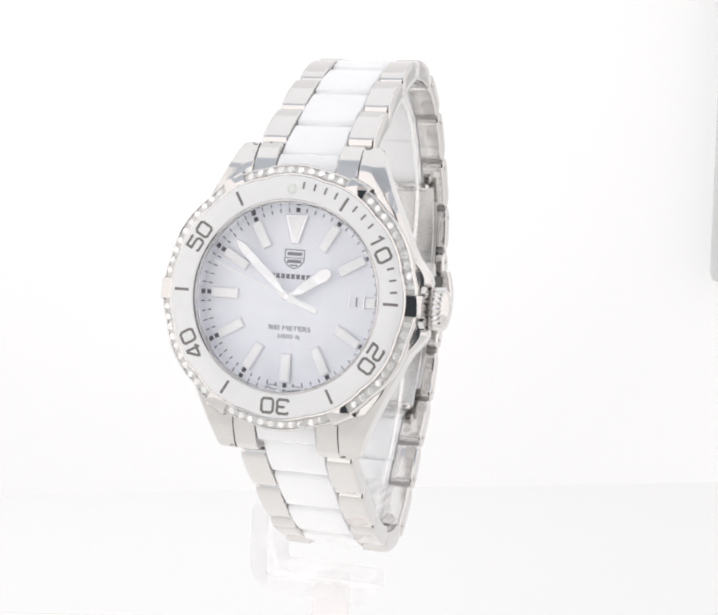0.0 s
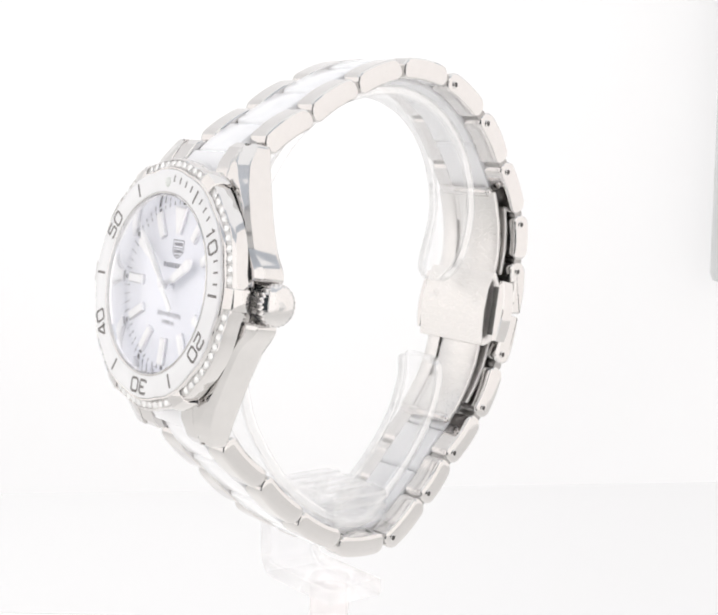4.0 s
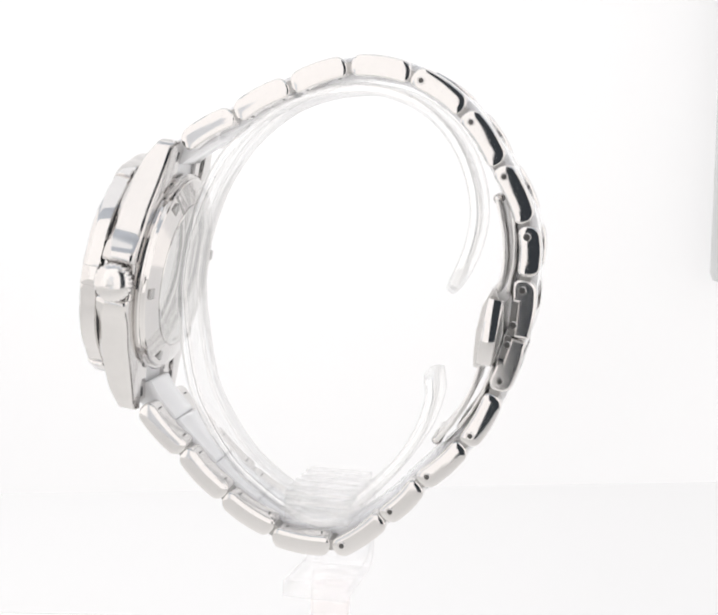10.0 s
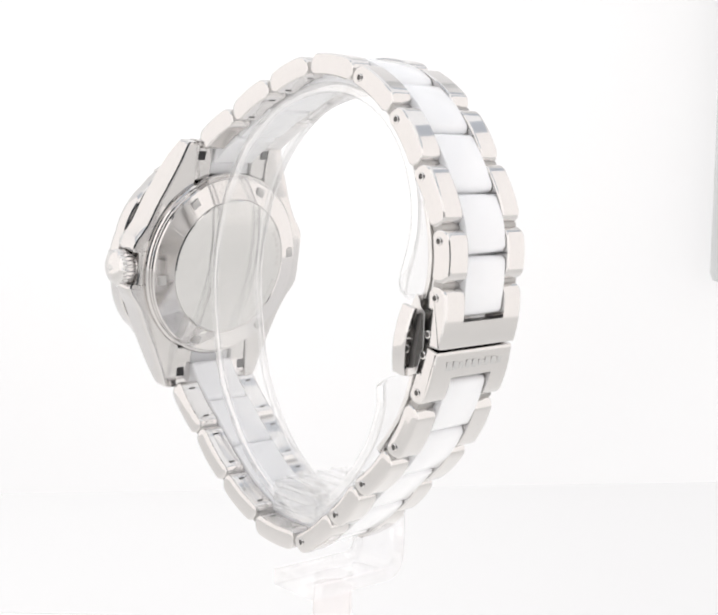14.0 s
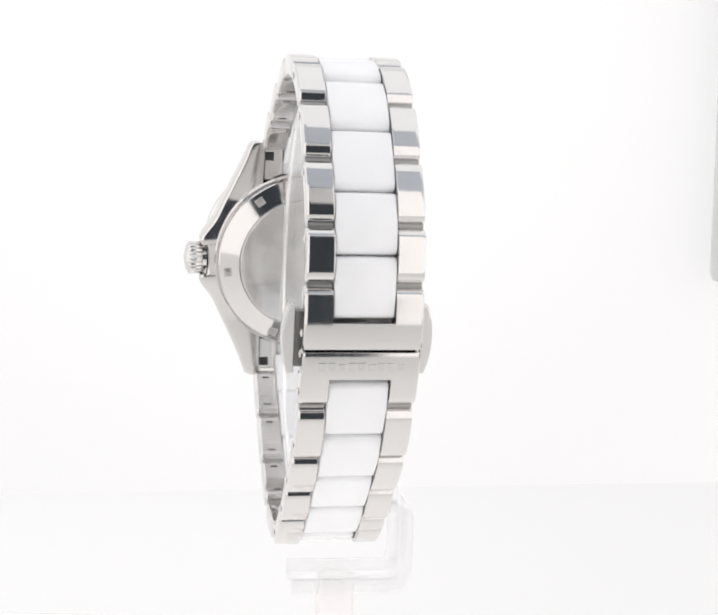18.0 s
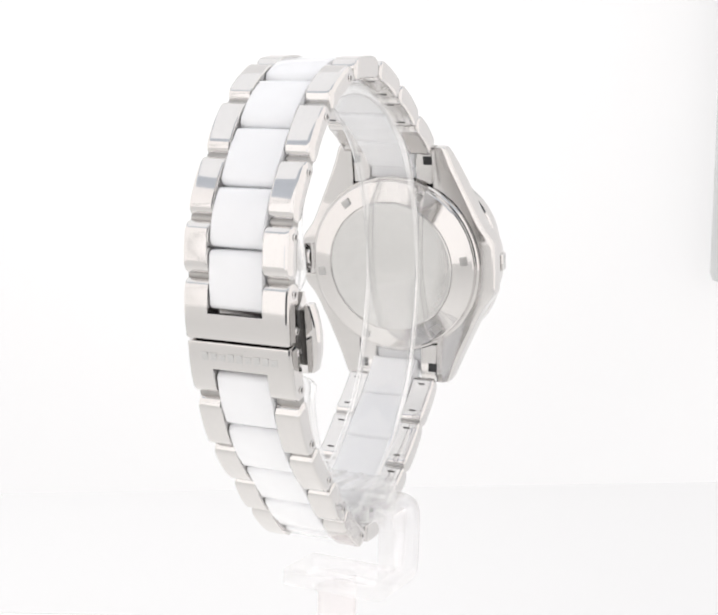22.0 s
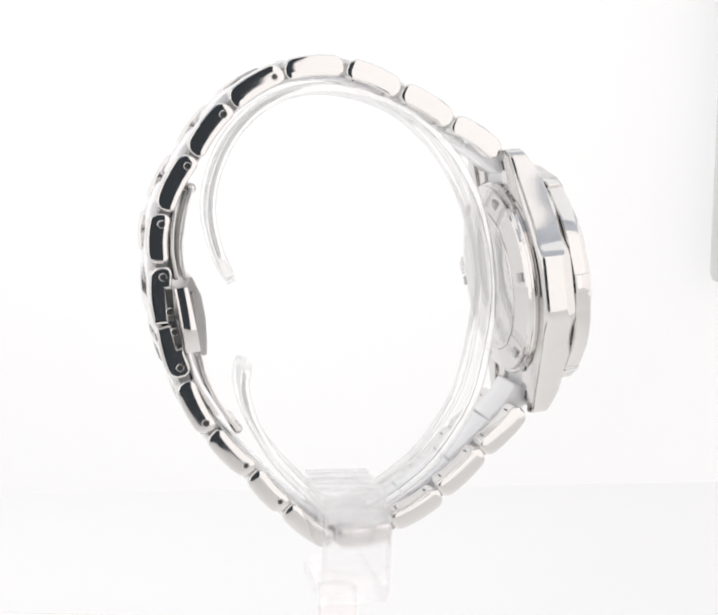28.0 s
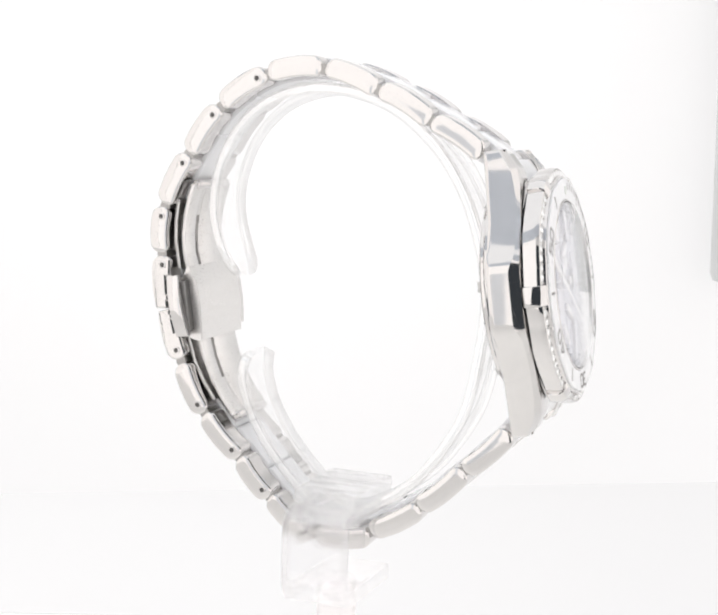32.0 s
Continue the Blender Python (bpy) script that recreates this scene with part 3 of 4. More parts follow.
def build_case_back():
    bm = bmesh.new()
    lathe(bm, [(72, -40), (73.6, -41.6), (74.0, -43.8), (73.0, -45.0), (71.4, -44.8), (71.0, -45.4), (70.8, -47.4), (70.0, -48.3), (54.4, -52.4), (54.0, -51.9), (53.4, -51.9), (53.4, -40)], 160)
    back = head_part("case_back", bm, STEEL, "polished steel screwed case back with six notches", smooth=24)
    bm = bmesh.new()
    lathe(bm, [(53.2, -50), (53.2, -52.3), (52.6, -52.8), (30, -53.2), (0.01, -53.3)], 128)
    back_disc = part("back_disc", bm, BACK_STEEL, back, "satin steel disc of the case back")
    bm = bmesh.new()
    for i in range(60):
        if 24 < i < 47 and i % 11 < 9:
            c, sn = math.cos(radians(6 * i)), math.sin(radians(6 * i))
            vs = [bm.verts.new((r * c - q * sn, r * sn + q * c, w)) for w in (-52.7, -52.98) for r, q in ((47.6, -1.5), (50.6, -1.5), (50.6, 1.5), (47.6, 1.5))]
            for f in ((0, 1, 2, 3), (4, 5, 6, 7), (0, 1, 5, 4), (1, 2, 6, 5), (2, 3, 7, 6), (3, 0, 4, 7)):
                bm.faces.new([vs[k] for k in f])
    part("engraved_bars", bm, STEEL, back_disc, "ring of small engraved bars")
    notch = None
    for k in range(6):
        m = pose(0, 0, 0, 0, 0, 53 + 60 * k) @ Matrix.Translation((0, 0, 0))
        if notch is None:
            bm = bmesh.new()
            box(bm, 60.5, 66.8, -3.6, 3.6, -51.1, -49.0, 0.2)
            notch = part("notch", bm, NOTCH_STEEL, back, "rectangular notch for the case-back key")
            notch.matrix_basis = m
        else:
            again(notch, back, m)


NOTCH_STEEL = material("bare steel in the notches", (0.50, 0.495, 0.49), 0.3, 1.0, 0.1, 700)
BLADE_STEEL = material("soft brushed blade steel", (0.76, 0.748, 0.735), 0.3, 1.0, 0.03, 700, 0.004, 9000, 0.04, (0.12, 1, 1))
HOLE_STEEL = material("steel darkened for holes", (0.11, 0.107, 0.105), 0.3, 1.0, 0.1, 700)
SHADED_HINGE = material("hinge steel darkened for shade", (0.40, 0.39, 0.38), 0.3, 1.0, 0.1, 700)
# steel darkened to stand for the shade inside the clasp
SHADED_STEEL = material("shaded steel", (0.26, 0.255, 0.25), 0.35, 1.0, 0.1, 700)


# ---- bracelet: medial line of each side link in (y, z), from the top of the case round the back to its foot ----
LINKS = [((-103.1, -10.7), (-78.8, 3.7), 0), ((-65.2, 11.0), (-40.1, 25.0), 0), ((-25.1, 31.0), (0.2, 40.5), 0), ((16.9, 42.6), (44.4, 39.4), 0),
         ((59.0, 34.3), (82.2, 19.4), 1), ((94.1, 7.3), (109.6, -14.8), 1), ((118.1, -28.6), (130.6, -52.9), 1), ((135.5, -68.9), (136.2, -89.1), 1),
         ((134.1, -105.5), (131.5, -137.0), 3), ((129.7, -140.3), (121.4, -169.3), 4),
         ((114.5, -186.0), (102.6, -209.3), 2), ((92.4, -221.7), (73.4, -240.9), 2), ((62.7, -252.0), (47.9, -268.5), 2), ((36.8, -278.5), (13.7, -296.5), 2),
         ((-2.1, -297.2), (-30.7, -294.4), 0), ((-43.8, -285.4), (-68.3, -271.3), 0), ((-79.0, -261.6), (-100.6, -241.3), 0), ((-111.3, -231.0), (-132.0, -210.1), 0)]
LINKS = [((a[0] + 0.9, a[1]), (b[0] + 0.9, b[1]), pins) for a, b, pins in LINKS]
HALF, CORE, THICK = 38.3, 19.7, 8.0
PIN = PLUG = None


def add_pin(link, y, z, side, cx):
    """A tubular pin end in the outer flank of a link."""
    global PIN, PLUG
    x = cx + side * HALF
    m = Matrix.Translation((x * U, y * U, z * U)) @ (Matrix.Identity(4) if side > 0 else Matrix.Rotation(math.pi, 4, "Z"))
    if PIN is None:
        bm = bmesh.new()
        lathe(bm, [(1.65, -3.2), (1.65, 0.35), (1.85, 0.75), (2.4, 0.75), (2.8, 0.3), (2.8, -0.6)], 20)
        bm.transform(Matrix.Rotation(math.pi / 2, 4, "Y"))
        PIN = part("pin", bm, STEEL, link, "small tubular steel pin", 40)
        PIN.matrix_basis = m
        # flat dark disc, the shade in the pin's bore put into its colour
        bm = bmesh.new()
        lathe(bm, [(0.01, 0.13), (0.9, 0.12), (1.66, 0.14), (1.66, -0.5), (0.01, -0.5)], 20)
        bm.transform(Matrix.Rotation(math.pi / 2, 4, "Y"))
        PLUG = part("pin_hole", bm, HOLE_STEEL, link, "dark disc for the shaded bore of the pin", 40)
        PLUG.matrix_basis = m
    else:
        again(PLUG, link, m)
        again(PIN, link, m)


def stretched(a, b, e0, e1):
    a, b = Vector(a), Vector(b)
    d = (b - a).normalized()
    return a - d * e0, b + d * e1


def add_slots(link, a, b, x):
    """Two dark pieces that draw the pin slots in a removable link's inner face."""
    a, b = Vector(a), Vector(b)
    d = (b - a).normalized()
    q = Vector((-d.y, d.x))
    for p in (a + d * 1.5, b - d * 1.5):
        p = p - q * (THICK - 1.9)
        bm = bmesh.new()
        loft(bm, [[(x + u, *(p + d * v + q * o)) for u, v in ((-2.4, -0.6), (2.4, -0.6), (3.0, 0), (2.4, 0.6), (-2.4, 0.6), (-3.0, 0))] for o in (-0.32, 0.6)])
        part("pin_slot", bm, HOLE_STEEL, link, "dark pin slot in the inner face")


def build_links():
    for k, (a, b, pins) in enumerate(LINKS):
        if pins in (3, 4):
            continue
        ta, tb = stretched(a, b, THICK - 0.6, THICK - 0.6)
        cx = mid_x((a[0] + b[0]) / 2)
        # outwards is to the left of the way round
        poly = bar_outline(ta, tb, THICK - 0.5, THICK * 0.82, THICK * 0.82, 2.2, 6, 12)
        for side in (-1, 1):
            bm = bmesh.new()
            x0, x1 = (CORE + 0.35, HALF) if side > 0 else (-HALF, -CORE - 0.35)
            domed_prism(bm, poly, cx + x0, cx + x1, side)
            link = part("side_link", bm, STEEL, watch, "polished steel side link", 24)
            if pins == 1:
                add_pin(link, a[0], a[1], side, cx)
            elif pins == 2:
                add_pin(link, b[0], b[1], side, cx)
            if k in (1, 2, 14, 15, 16, 17):
                add_slots(link, a, b, cx + side * (CORE + HALF) / 2)


def build_core():
    """White ceramic middle links, set half a link further on."""
    ends = [((-128.0, -30.0), (-114.0, -19.0))] + [(a, b) for a, b, _ in LINKS] + [((-139.0, -200.0), (-147.0, -184.0))]
    for k in range(len(ends) - 1):
        (a0, b0), (a1, b1) = ends[k], ends[k + 1]
        if k == 9:
            continue
        m0 = (Vector(a0) + Vector(b0)) / 2
        m1 = (Vector(a1) + Vector(b1)) / 2
        j = (Vector(b0) + Vector(a1)) / 2
        if k == 8:
            m1 = Vector(a1).lerp(Vector(b1), 0.42)
        if k == 10:
            m0 = Vector(a0).lerp(Vector(b0), 0.66)
        d = (m1 - m0).normalized()
        m0, m1 = m0 + d * 0.25, m1 - d * 0.25
        q = Vector((-d.y, d.x))
        bow = (j - (m0 + m1) / 2).dot(q)
        poly = bar_outline(m0, m1, THICK - 0.1, 4.2, 4.2, bow + 0.6, 5, 9)
        cx = mid_x((m0.x + m1.x) / 2)
        bm = bmesh.new()
        prism(bm, poly, cx - CORE, cx + CORE, 1.1, 1.1)
        part("centre_link", bm, CERAMIC, watch, "glossy white ceramic middle link", 30)
        # steel hinge bar between the side links, darkened for the gap's shade
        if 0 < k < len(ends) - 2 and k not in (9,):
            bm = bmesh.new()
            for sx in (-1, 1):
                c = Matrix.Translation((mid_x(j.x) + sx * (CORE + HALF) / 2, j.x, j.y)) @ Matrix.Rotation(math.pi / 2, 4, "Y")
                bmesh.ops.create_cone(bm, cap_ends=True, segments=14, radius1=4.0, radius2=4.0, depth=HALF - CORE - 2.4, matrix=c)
            part("hinge_barrel", bm, SHADED_HINGE, watch)


def cut(poly, a, b, k0, k1):
    """The stretch of an outline between two fractions of the way from a to b."""
    a, b = Vector(a), Vector(b)
    d, length = (b - a).normalized(), (b - a).length
    out = []
    for p in poly:
        x = (Vector(p) - a).dot(d)
        q = Vector(p) + d * (min(max(x, k0 * length), k1 * length if k1 < 1 else 1e9) - x)
        if not out or (q - out[-1]).length > 0.05:
            out.append(q)
    if (out[0] - out[-1]).length < 0.05:
        out.pop()
    return [tuple(q) for q in out]


def notched(poly, a, b, s0, s1, off):
    """An outline from a to b whose inner side is cut back to a given height over a stretch of the way."""
    a, b = Vector(a), Vector(b)
    d, length = (b - a).normalized(), (b - a).length
    q = Vector((-d.y, d.x))
    out, was = [], None
    flat = [((Vector(p) - a).dot(d), (Vector(p) - a).dot(q)) for p in poly]
    for k, (s, o) in enumerate(flat + flat[:1]):
        inside = s0 * length < s < s1 * length and o < off
        if was is not None and inside != was[0]:
            cut_s = s0 * length if abs(s0 * length - s) < abs(s1 * length - s) else s1 * length
            mean = was[1] if inside else o
            if 0 < cut_s < length:
                pair = [(cut_s, mean), (cut_s, off)]
                out += pair if inside else pair[::-1]
            else:
                out.append((min(max(cut_s, 0), length), off))
        if not inside and k < len(flat):
            out.append((s, o))
        was = (inside, o)
    return [tuple(a + d * s + q * o) for s, o in out]


def build_clasp():
    for which in (8, 9):
        a, b, _ = LINKS[which]
        if which == 8:
            ta, tb = stretched(a, b, THICK - 0.6, 1.4)
            arms = bar_outline(ta, tb, THICK, THICK * 0.86, 0.6, 2.4, 6, 14)
            bridge = cut(arms, ta, tb, 0.56, 1)
        else:
            ta, tb = stretched(a, b, 1.4, THICK - 0.6)
            arms = bar_outline(ta, tb, THICK, 0.6, THICK * 0.86, 2.0, 6, 14)
            bridge = cut(arms, ta, tb, 0, 0.47)
        cx = mid_x((a[0] + b[0]) / 2)
        bm = bmesh.new()
        flank = notched(arms, ta, tb, 0.4, 1.05, -2.2) if which == 8 else notched(arms, ta, tb, -0.05, 0.46, -2.2)
        for side in (-1, 1):
            deep = cx + side * (HALF - 6.0)
            prism(bm, arms, min(cx + side * (CORE + 0.5), deep), max(cx + side * (CORE + 0.5), deep), 0, 0)
            prism(bm, flank, min(deep, cx + side * HALF), max(deep, cx + side * HALF), 1.7 if side < 0 else 0, 1.7 if side > 0 else 0)
        prism(bm, bridge, cx - CORE - 0.5, cx + CORE + 0.5, 0, 0)
        cover = part("clasp_cover", bm, BRUSHED, watch, "brushed steel folding clasp cover", 24)
        d = (Vector(b) - Vector(a)).normalized()
        q = Vector((-d.y, d.x))
        for side in (-1, 1):
            if which == 8:
                add_pin(cover, a[0], a[1], side, cx)
                e = Vector(b) - d * 7 - q * 3.2
            else:
                add_pin(cover, b[0], b[1], side, cx)
                e = Vector(a) + d * 4.5 - q * 3.2
            add_pin(cover, e.x, e.y, side, cx - side * 0.2)
            # dark plate behind the pin, the recess's shade put into its colour
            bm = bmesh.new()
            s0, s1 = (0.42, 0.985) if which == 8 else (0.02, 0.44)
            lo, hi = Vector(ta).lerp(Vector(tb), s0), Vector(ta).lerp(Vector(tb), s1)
            flank_shade = [tuple(lo - q * 2.4), tuple(hi - q * 2.4), tuple(hi - q * 6.6), tuple(lo - q * 6.6)]
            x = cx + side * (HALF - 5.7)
            prism(bm, flank_shade, x - 0.5, x + 0.5, 0, 0)
            part("flank_shade", bm, SHADED_STEEL, cover, "dark plate that stands for shade in the clasp flank")
        if which == 9:
            for i in range(9):
                bm = bmesh.new()
                p = Vector(a) + d * 8.5 + q * (THICK + 1.8)
                x = cx - 26 + 6.4 * i
                hgt = 3.2 if i % 3 else 2.4
                for w0, w1, h0, h1 in ((-2.3, 2.3, -hgt, hgt),):
                    c0, c1 = p + d * h0, p + d * h1
                    vs = [bm.verts.new((x + xx, *(c + q * o))) for o in (-0.6, -0.05) for c in (c0, c1) for xx in (w0, w1)]
                    for f in ((0, 1, 3, 2), (4, 6, 7, 5), (0, 4, 5, 1), (2, 3, 7, 6), (0, 2, 6, 4), (1, 5, 7, 3)):
                        bm.faces.new([vs[i2] for i2 in f])
                part("engraved_bar", bm, SATIN, cover, "small engraved bar")
    # inner blades and the catch
    cx = mid_x(118)

    def ribbon(pts, r, x0, x1, name, mat, label):
        pts = [Vector(p) for p in pts]
        left, right = [], []
        for i, p in enumerate(pts):
            t = (pts[min(i + 1, len(pts) - 1)] - pts[max(i - 1, 0)]).normalized()
            q = Vector((-t.y, t.x))
            left.append(tuple(p + q * r))
            right.append(tuple(p - q * r))
        bm = bmesh.new()
        prism(bm, left + right[::-1], x0, x1, 0.5, 0.5)
        return part(name, bm, mat, watch, label, 30)

    upper = [(114.5, -44.4), (117.5, -54), (120.5, -68), (121.8, -82), (121.0, -96), (117.8, -108)]
    lower = [(107.7, -160), (103.5, -176), (96.5, -192), (88.0, -205), (78.5, -217.2)]
    # each inner blade has a long slot
    for line, half in ((upper, 30), (lower, 28)):
        ribbon(line, 1.7, cx - half, cx - 14.5, "clasp_blade", BLADE_STEEL, "slotted inner blade of the folding clasp")
        ribbon(line, 1.7, cx - 10, cx + half, "clasp_blade", BLADE_STEEL, "slotted inner blade of the folding clasp")
        tip = line[:3] if line is upper else line[-3:]
        ribbon(tip, 1.5, cx - 14.2, cx - 10.3, "blade_bridge", BLADE_STEEL, "steel bridge at the end of the slot")
    ribbon([(126.0, -56), (128.0, -72), (128.0, -88), (124.5, -108)], 1.3, cx - 31, cx + 31, "clasp_blade", BLADE_STEEL, "curved outer blade of the folding clasp")
    ribbon([(116.5, -160), (111.0, -178), (102.5, -194), (94.0, -206)], 1.3, cx - 30, cx + 30, "clasp_blade", BLADE_STEEL, "curved outer blade of the folding clasp")
    bm = bmesh.new()
    body = [(114.2, -105.5), (116.4, -105.8), (119.0, -113.0), (122.5, -117.0), (122.5, -140), (116.8, -158), (110, -160.5), (105.0, -161.5), (102.8, -160.6), (102.9, -150), (104.0, -135), (107.6, -118)]
    prism(bm, body, cx - 35, cx + 34, 0.4, 0.4)
    catch = part("catch_body", bm, BLADE_STEEL, watch, "satin steel catch of the folding clasp", 24)
    for off in (-21, 22):
        bm = bmesh.new()
        lathe(bm, [(0.01, 0.1), (2.3, 0.1), (2.6, 0.0), (2.9, 0.1), (3.2, -0.1), (3.2, -0.6)], 24)
        bm.transform(Matrix.Translation((cx + off, 105.75, -126.5)) @ Matrix.Rotation(radians(90 - 12), 4, "X"))
        part("rivet", bm, BLADE_STEEL, catch, "small flush rivet")
    for y, z in ((114.5, -44.4), (78.3, -217.2)):
        bm = bmesh.new()
        lathe(bm, [(0.01, -26.5), (1.6, -26.2), (2.9, -25.2), (3.6, -23.6), (3.6, 23.6), (2.9, 25.2), (1.6, 26.2), (0.01, 26.5)], 20)
        bm.transform(Matrix.Translation((mid_x(y), y, z)) @ Matrix.Rotation(math.pi / 2, 4, "Y"))
        part("hinge_pin", bm, STEEL, watch, "polished hinge pin of the clasp", 60)
    btn = None
    for side in (-1, 1):
        poly = [(112.6, -111.0), (123.2, -113.2), (116.4, -158.3), (105.8, -156.2)] if side > 0 else [(118.2, -111.6), (128.0, -112.9), (119.0, -158.0), (108.5, -156.4)]
        bm = bmesh.new()
        # the outer face swells towards its middle
        p0, p1, p2, p3 = (Vector(p) for p in poly)
        rings = []
        for k in range(13):
            f = k / 12
            lo, hi = p0.lerp(p3, f), p1.lerp(p2, f)
            n = (hi - lo).normalized()
            xi, xo = 41.2, 45.6 + 3.9 * (1 - (2 * f - 1) ** 2)
            ring = [(xi, lo + n * 0.6), (xi, hi - n * 0.6), (xi + 0.6, hi), (xo - 1.4, hi), (xo - 0.4, hi - n * 0.5), (xo, hi - n * 1.8), (xo, lo + n * 1.8), (xo - 0.4, lo + n * 0.5), (xo - 1.4, lo), (xi + 0.6, lo)]
            rings.append([(cx + side * x, *p) for x, p in ring])
        loft(bm, rings)
        b = part("push_button", bm, STEEL, watch, "polished steel push button of the clasp", 24)
        bm = bmesh.new()
        poly = [(114.4, -116.0), (120.5, -117.2), (114.6, -154), (108.9, -152.6)]
        if side > 0:
            prism(bm, poly, cx + 31, cx + 42, 0.3, 0.3)
        else:
            prism(bm, poly, cx - 42, cx - 31, 0.3, 0.3)
        # dark colour carries the shade of the gap behind the button
        part("button_stem", bm, SHADED_STEEL, b)


def build_end_pieces():
    """Steel pieces that join the bracelet to the case between the lugs."""
    for sv in (1, -1):
        for su in (-1, 1):
            bm = bmesh.new()
            prof = [(68, -40.4), (68, -19.0), (84, -22.5), (95, -29.0), (98.5, -34.0), (98.0, -40.0), (93, -43.0), (86, -42), (80, -40.9)]
            prof = [(sv * v, w) for v, w in prof]
            prism(bm, prof, min(su * 20.3, su * 34.6), max(su * 20.3, su * 34.6), 0.7, 0.7)
            head_part("end_piece", bm, STEEL, "polished steel end piece between the lugs", smooth=24)
        bm = bmesh.new()
        prof = [(72, -38), (72, -20.5), (84, -23.8), (91, -29.0), (92.5, -34.0), (92.0, -38.0)]
        prism(bm, [(sv * v, w) for v, w in prof], -19.9, 19.9, 0.8, 0.8)
        head_part("end_piece", bm, CERAMIC, "white ceramic end piece between the lugs", smooth=24)
        # dark blocks for the spring-bar holes, their shade put into the colour
        bm = bmesh.new()
        for su in (-1, 1):
            prof = [(sv * v, w) for v, w in ((83.5, -41.75), (90.5, -43.0), (90.5, -40), (83.5, -40))]
            prism(bm, prof, min(su * 27.5, su * 34.4), max(su * 27.5, su * 34.4), 0, 0)
        head_part("slot_shade", bm, DARK, "dark block for the shaded spring-bar hole")


build_case()
build_bezel()
build_dial()
second_hand = build_hands()
build_crystal()
build_crown()
build_case_back()
build_links()
build_core()
build_clasp()
build_end_pieces()

# ---- the clear stand ----
stand = tagged(new("watch_stand"), "clear acrylic watch stand with an open ring and a bent foot", "stand")
# outer line of the ring in (y, z), from its upper tip over the top and down to its lower tip
RING = [(86.5, -113.5), (98.5, -87.7), (104.3, -60), (100.8, -32.3), (88.8, -4.9), (68.9, 16.8), (42.8, 29.9), (13.7, 34.0), (-18.6, 29.3), (-47.8, 16.9), (-77.2, -8.2), (-98.8, -40.6), (-112.0, -76.7), (-117.4, -108),
        (-117.6, -128), (-115.4, -148.5), (-110, -180.4), (-102.8, -204), (-88, -229.8), (-72, -250.5), (-54, -266), (-34, -279), (-10, -289.5), (9, -287), (26, -271), (43, -254), (56.8, -237), (70.4, -213.7), (77.4, -190), (77.0, -176), (74.6, -167.5)]
RING_HALF, RING_THICK = 23.3, 8.6


def ring_x(y):
    """Middle of the ring's width at depth y: it stands slightly twisted on its block."""
    return 8.3 - 0.036 * (y + 6)


def clear_part(name, bm, label, rounded, wide_mat=ACRYLIC, bead_mat=ACRYLIC_BEAD, narrow=3.0):
    """A clear piece whose cut edges take the bead material: the rounded ones given by their place round the profile, or
    the narrow steps of a block.
    """
    ob = part(name, bm, wide_mat, stand, label, 40)
    ob.data.materials.append(ACRYLIC_EDGE)
    ob.data.materials.append(bead_mat)
    ob.visible_shadow = False
    n, wide = rounded or (0, ())
    for k, f in enumerate(ob.data.polygons):
        vs = [ob.data.vertices[i].co for i in f.vertices]
        if rounded:
            f.material_index = 1 if len(vs) != 4 else 0 if k % n in wide else 2
        elif len(vs) == 4 and min((vs[i] - vs[i - 1]).length for i in range(len(vs))) < narrow * U:
            f.material_index = 2
    return ob


def band_profile(hw, th, e):
    """Cross-section of a flat band with well rounded edges: (across, through), starting at the outer wide face."""
    pts = [(-hw + e, 0.0), (hw - e, 0.0)]
    for k in range(1, 4):
        an = math.pi / 2 * k / 4
        pts.append((hw - e + e * math.sin(an), e - e * math.cos(an)))
    pts += [(hw, e), (hw, th - e)]
    for k in range(1, 4):
        an = math.pi / 2 * k / 4
        pts.append((hw - e + e * math.cos(an), th - e + e * math.sin(an)))
    pts += [(hw - e, th), (-hw + e, th)]
    for k in range(1, 4):
        an = math.pi / 2 * k / 4
        pts.append((-hw + e - e * math.sin(an), th - e + e * math.cos(an)))
    pts += [(-hw, th - e), (-hw, e)]
    for k in range(1, 4):
        an = math.pi / 2 * k / 4
        pts.append((-hw + e - e * math.cos(an), e - e * math.sin(an)))
    return pts


def build_ring():
    line = curve(RING, 5)
    n = len(line)
    rings = []
    for i, p in enumerate(line):
        t = (line[min(i + 1, n - 1)] - line[max(i - 1, 0)]).normalized()
        q = Vector((t.y, -t.x))
        if q.dot(Vector((0, -115)) - p) < 0:
            q = -q
        # both tips are rounded off across the band
        end = min(i, n - 1 - i)
        hw = RING_HALF * (0.45, 0.70, 0.85, 0.94, 0.985, 1.0)[min(end, 5)]
        th = RING_THICK * (0.72, 0.92, 1.0)[min(end, 2)]
        o = (RING_THICK - th) / 2
        mid = ring_x(p.x)
        rings.append([(mid + a, *(p + q * (b + o))) for a, b in band_profile(hw, th, 2.6 if end else 2.0)])
    bm = bmesh.new()
    loft(bm, rings)
    clear_part("ring", bm, "clear open acrylic ring with edges whitened for glints", (20, (0, 10)))


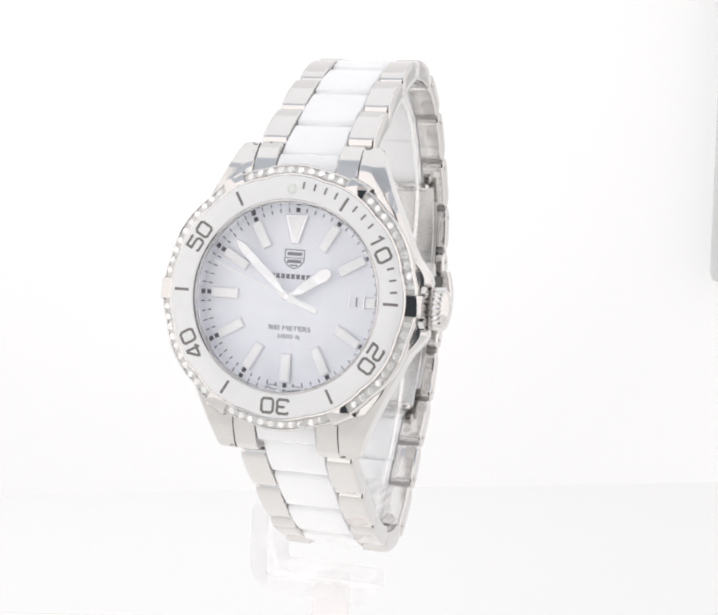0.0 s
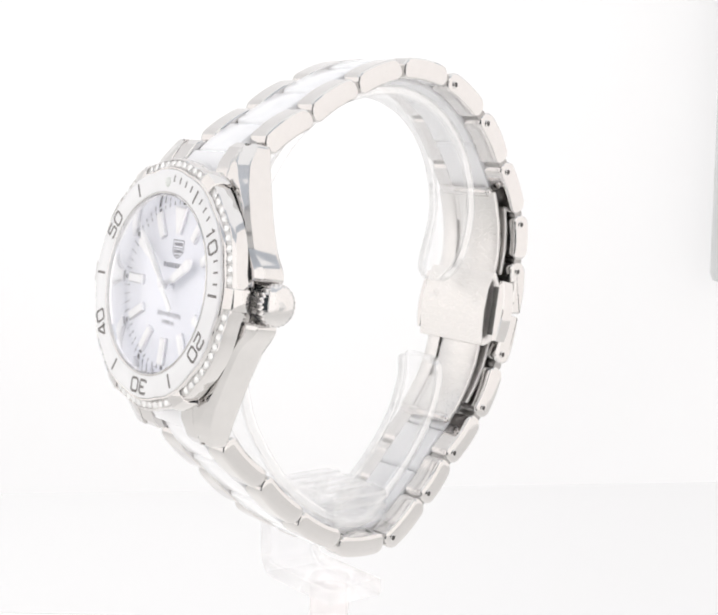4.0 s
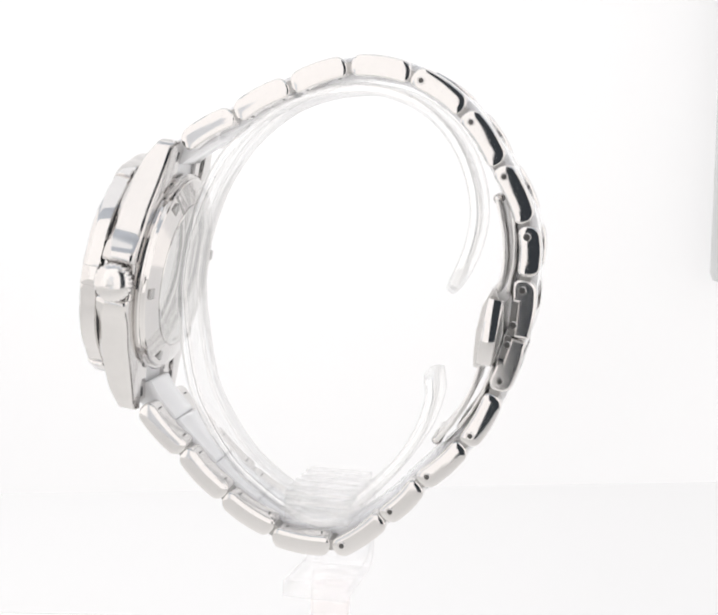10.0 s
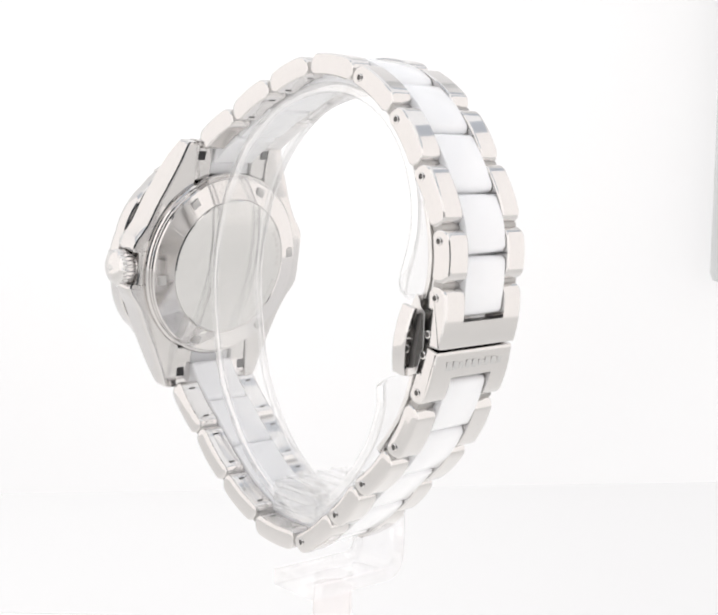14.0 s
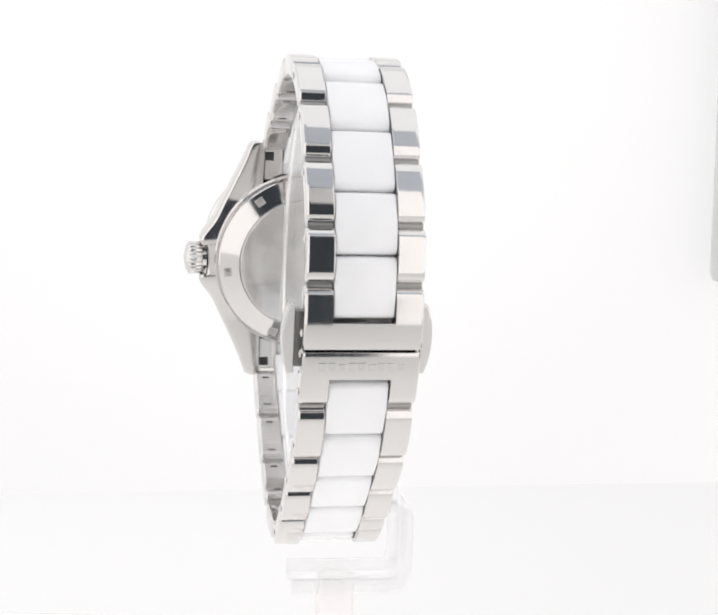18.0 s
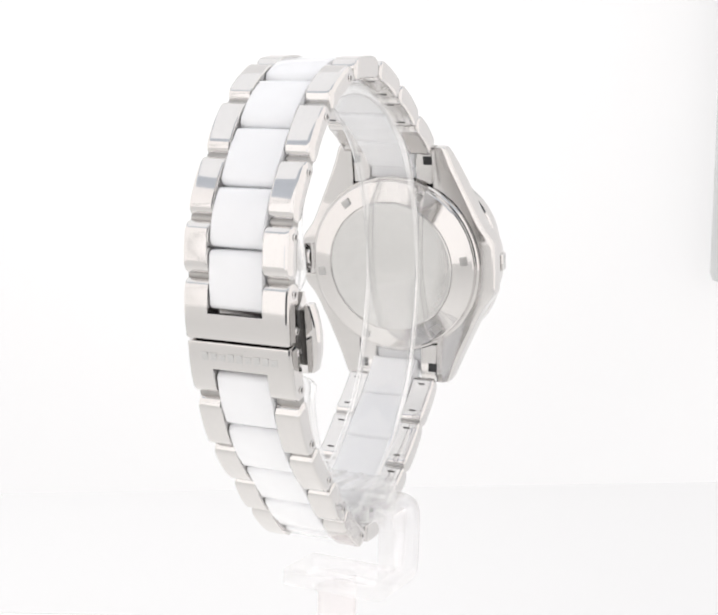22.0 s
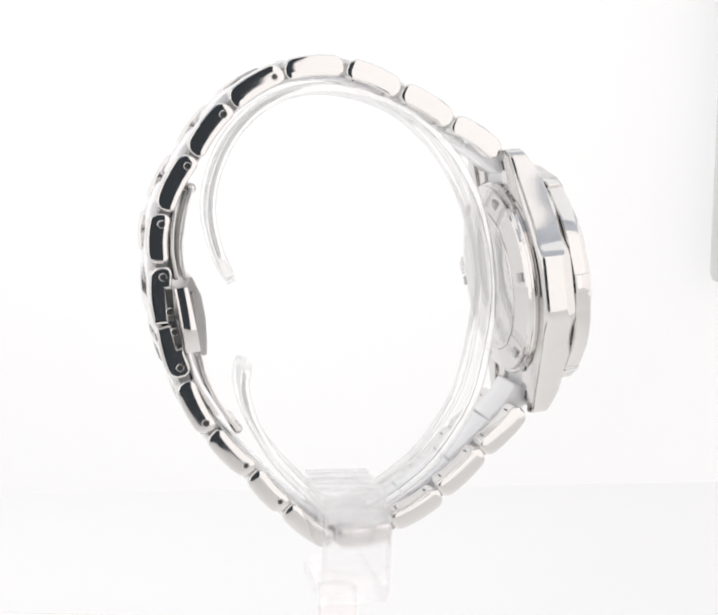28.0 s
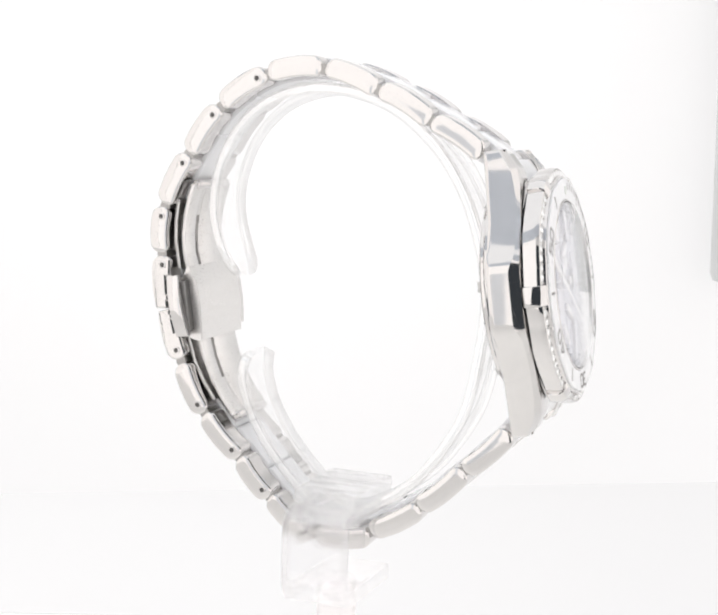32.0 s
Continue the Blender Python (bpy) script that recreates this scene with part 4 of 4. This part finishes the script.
def build_strap():
    """A bent band: down beside the bracelet and back under it."""
    path = [(-36.0, -277), (-45, -277.5), (-49.5, -283), (-50.2, -300), (-50.2, -320), (-48.5, -331), (-41.5, -336.6), (-20, -337), (10, -337), (34, -337)]
    pts = curve(path, 4)
    rings = []
    for i, p in enumerate(pts):
        t = (pts[min(i + 1, len(pts) - 1)] - pts[max(i - 1, 0)]).normalized()
        q = Vector((-t.y, t.x))
        rings.append([((p + q * (o - 6.3)).x, y - 6.2, (p + q * (o - 6.3)).y) for y, o in band_profile(24.3, 12.6, 1.8)])
    bm = bmesh.new()
    loft(bm, rings)
    clear_part("strap", bm, "bent clear strap under the watch", (20, (0, 10)), FOOT_CLEAR, FOOT_EDGE)


def build_stand():
    build_ring()
    bm = bmesh.new()
    # block at the ring's foot, its end face grooved
    prof = [(-36, -284.5), (37.6, -284.5), (37.6, -280.6), (36.2, -280), (36.2, -277), (37.6, -276.4), (37.6, -272.6), (36.2, -272), (36.2, -269.4), (37.6, -268.8), (37.6, -265.4), (36.2, -264.8), (36.2, -262.4), (35.0, -261.4), (-36, -261.4)]
    prism(bm, prof, -18.5, 30.0, 0.8, 0.8)
    bm.transform(Matrix.Rotation(-math.pi / 2, 4, "Z"))
    clear_part("block", bm, "grooved milky clear block under the ring", None, MILKY)
    for k in range(4):
        bm = bmesh.new()
        x = -22 + 15 * k
        prism(bm, [(-29.4, -261.5), (18, -261.5), (18, -260.2), (-29.4, -260.2)], x - 2.6, x + 2.6, 0.5, 0.5)
        part("rib", bm, ACRYLIC_EDGE, stand, "raised rib on the clear block", 30).visible_shadow = False
    build_strap()
    bm = bmesh.new()
    bmesh.ops.create_cone(bm, cap_ends=True, segments=48, radius1=15.2, radius2=14.8, depth=EYE / U - 343.4, matrix=Matrix.Translation((-1.5, -3, -(EYE / U + 343.4) / 2)))
    part("post", bm, FROST, stand, "round frosted clear post", 40)


build_stand()


def motions():
    walk(watch, [(t, pose(0, 0, EYE + LIFT, 0, 0, a + SKEW)) for t, a in TURN])
    walk(stand, [(t, pose(0, 0, EYE, 0, 0, a + STAND_SKEW)) for t, a in TURN])
    walk(second_hand, [(t, HEAD @ pose(0, 0, 0, 0, 0, -(SECOND + 6 * t))) for t in range(0, 33, 4)])


motions()
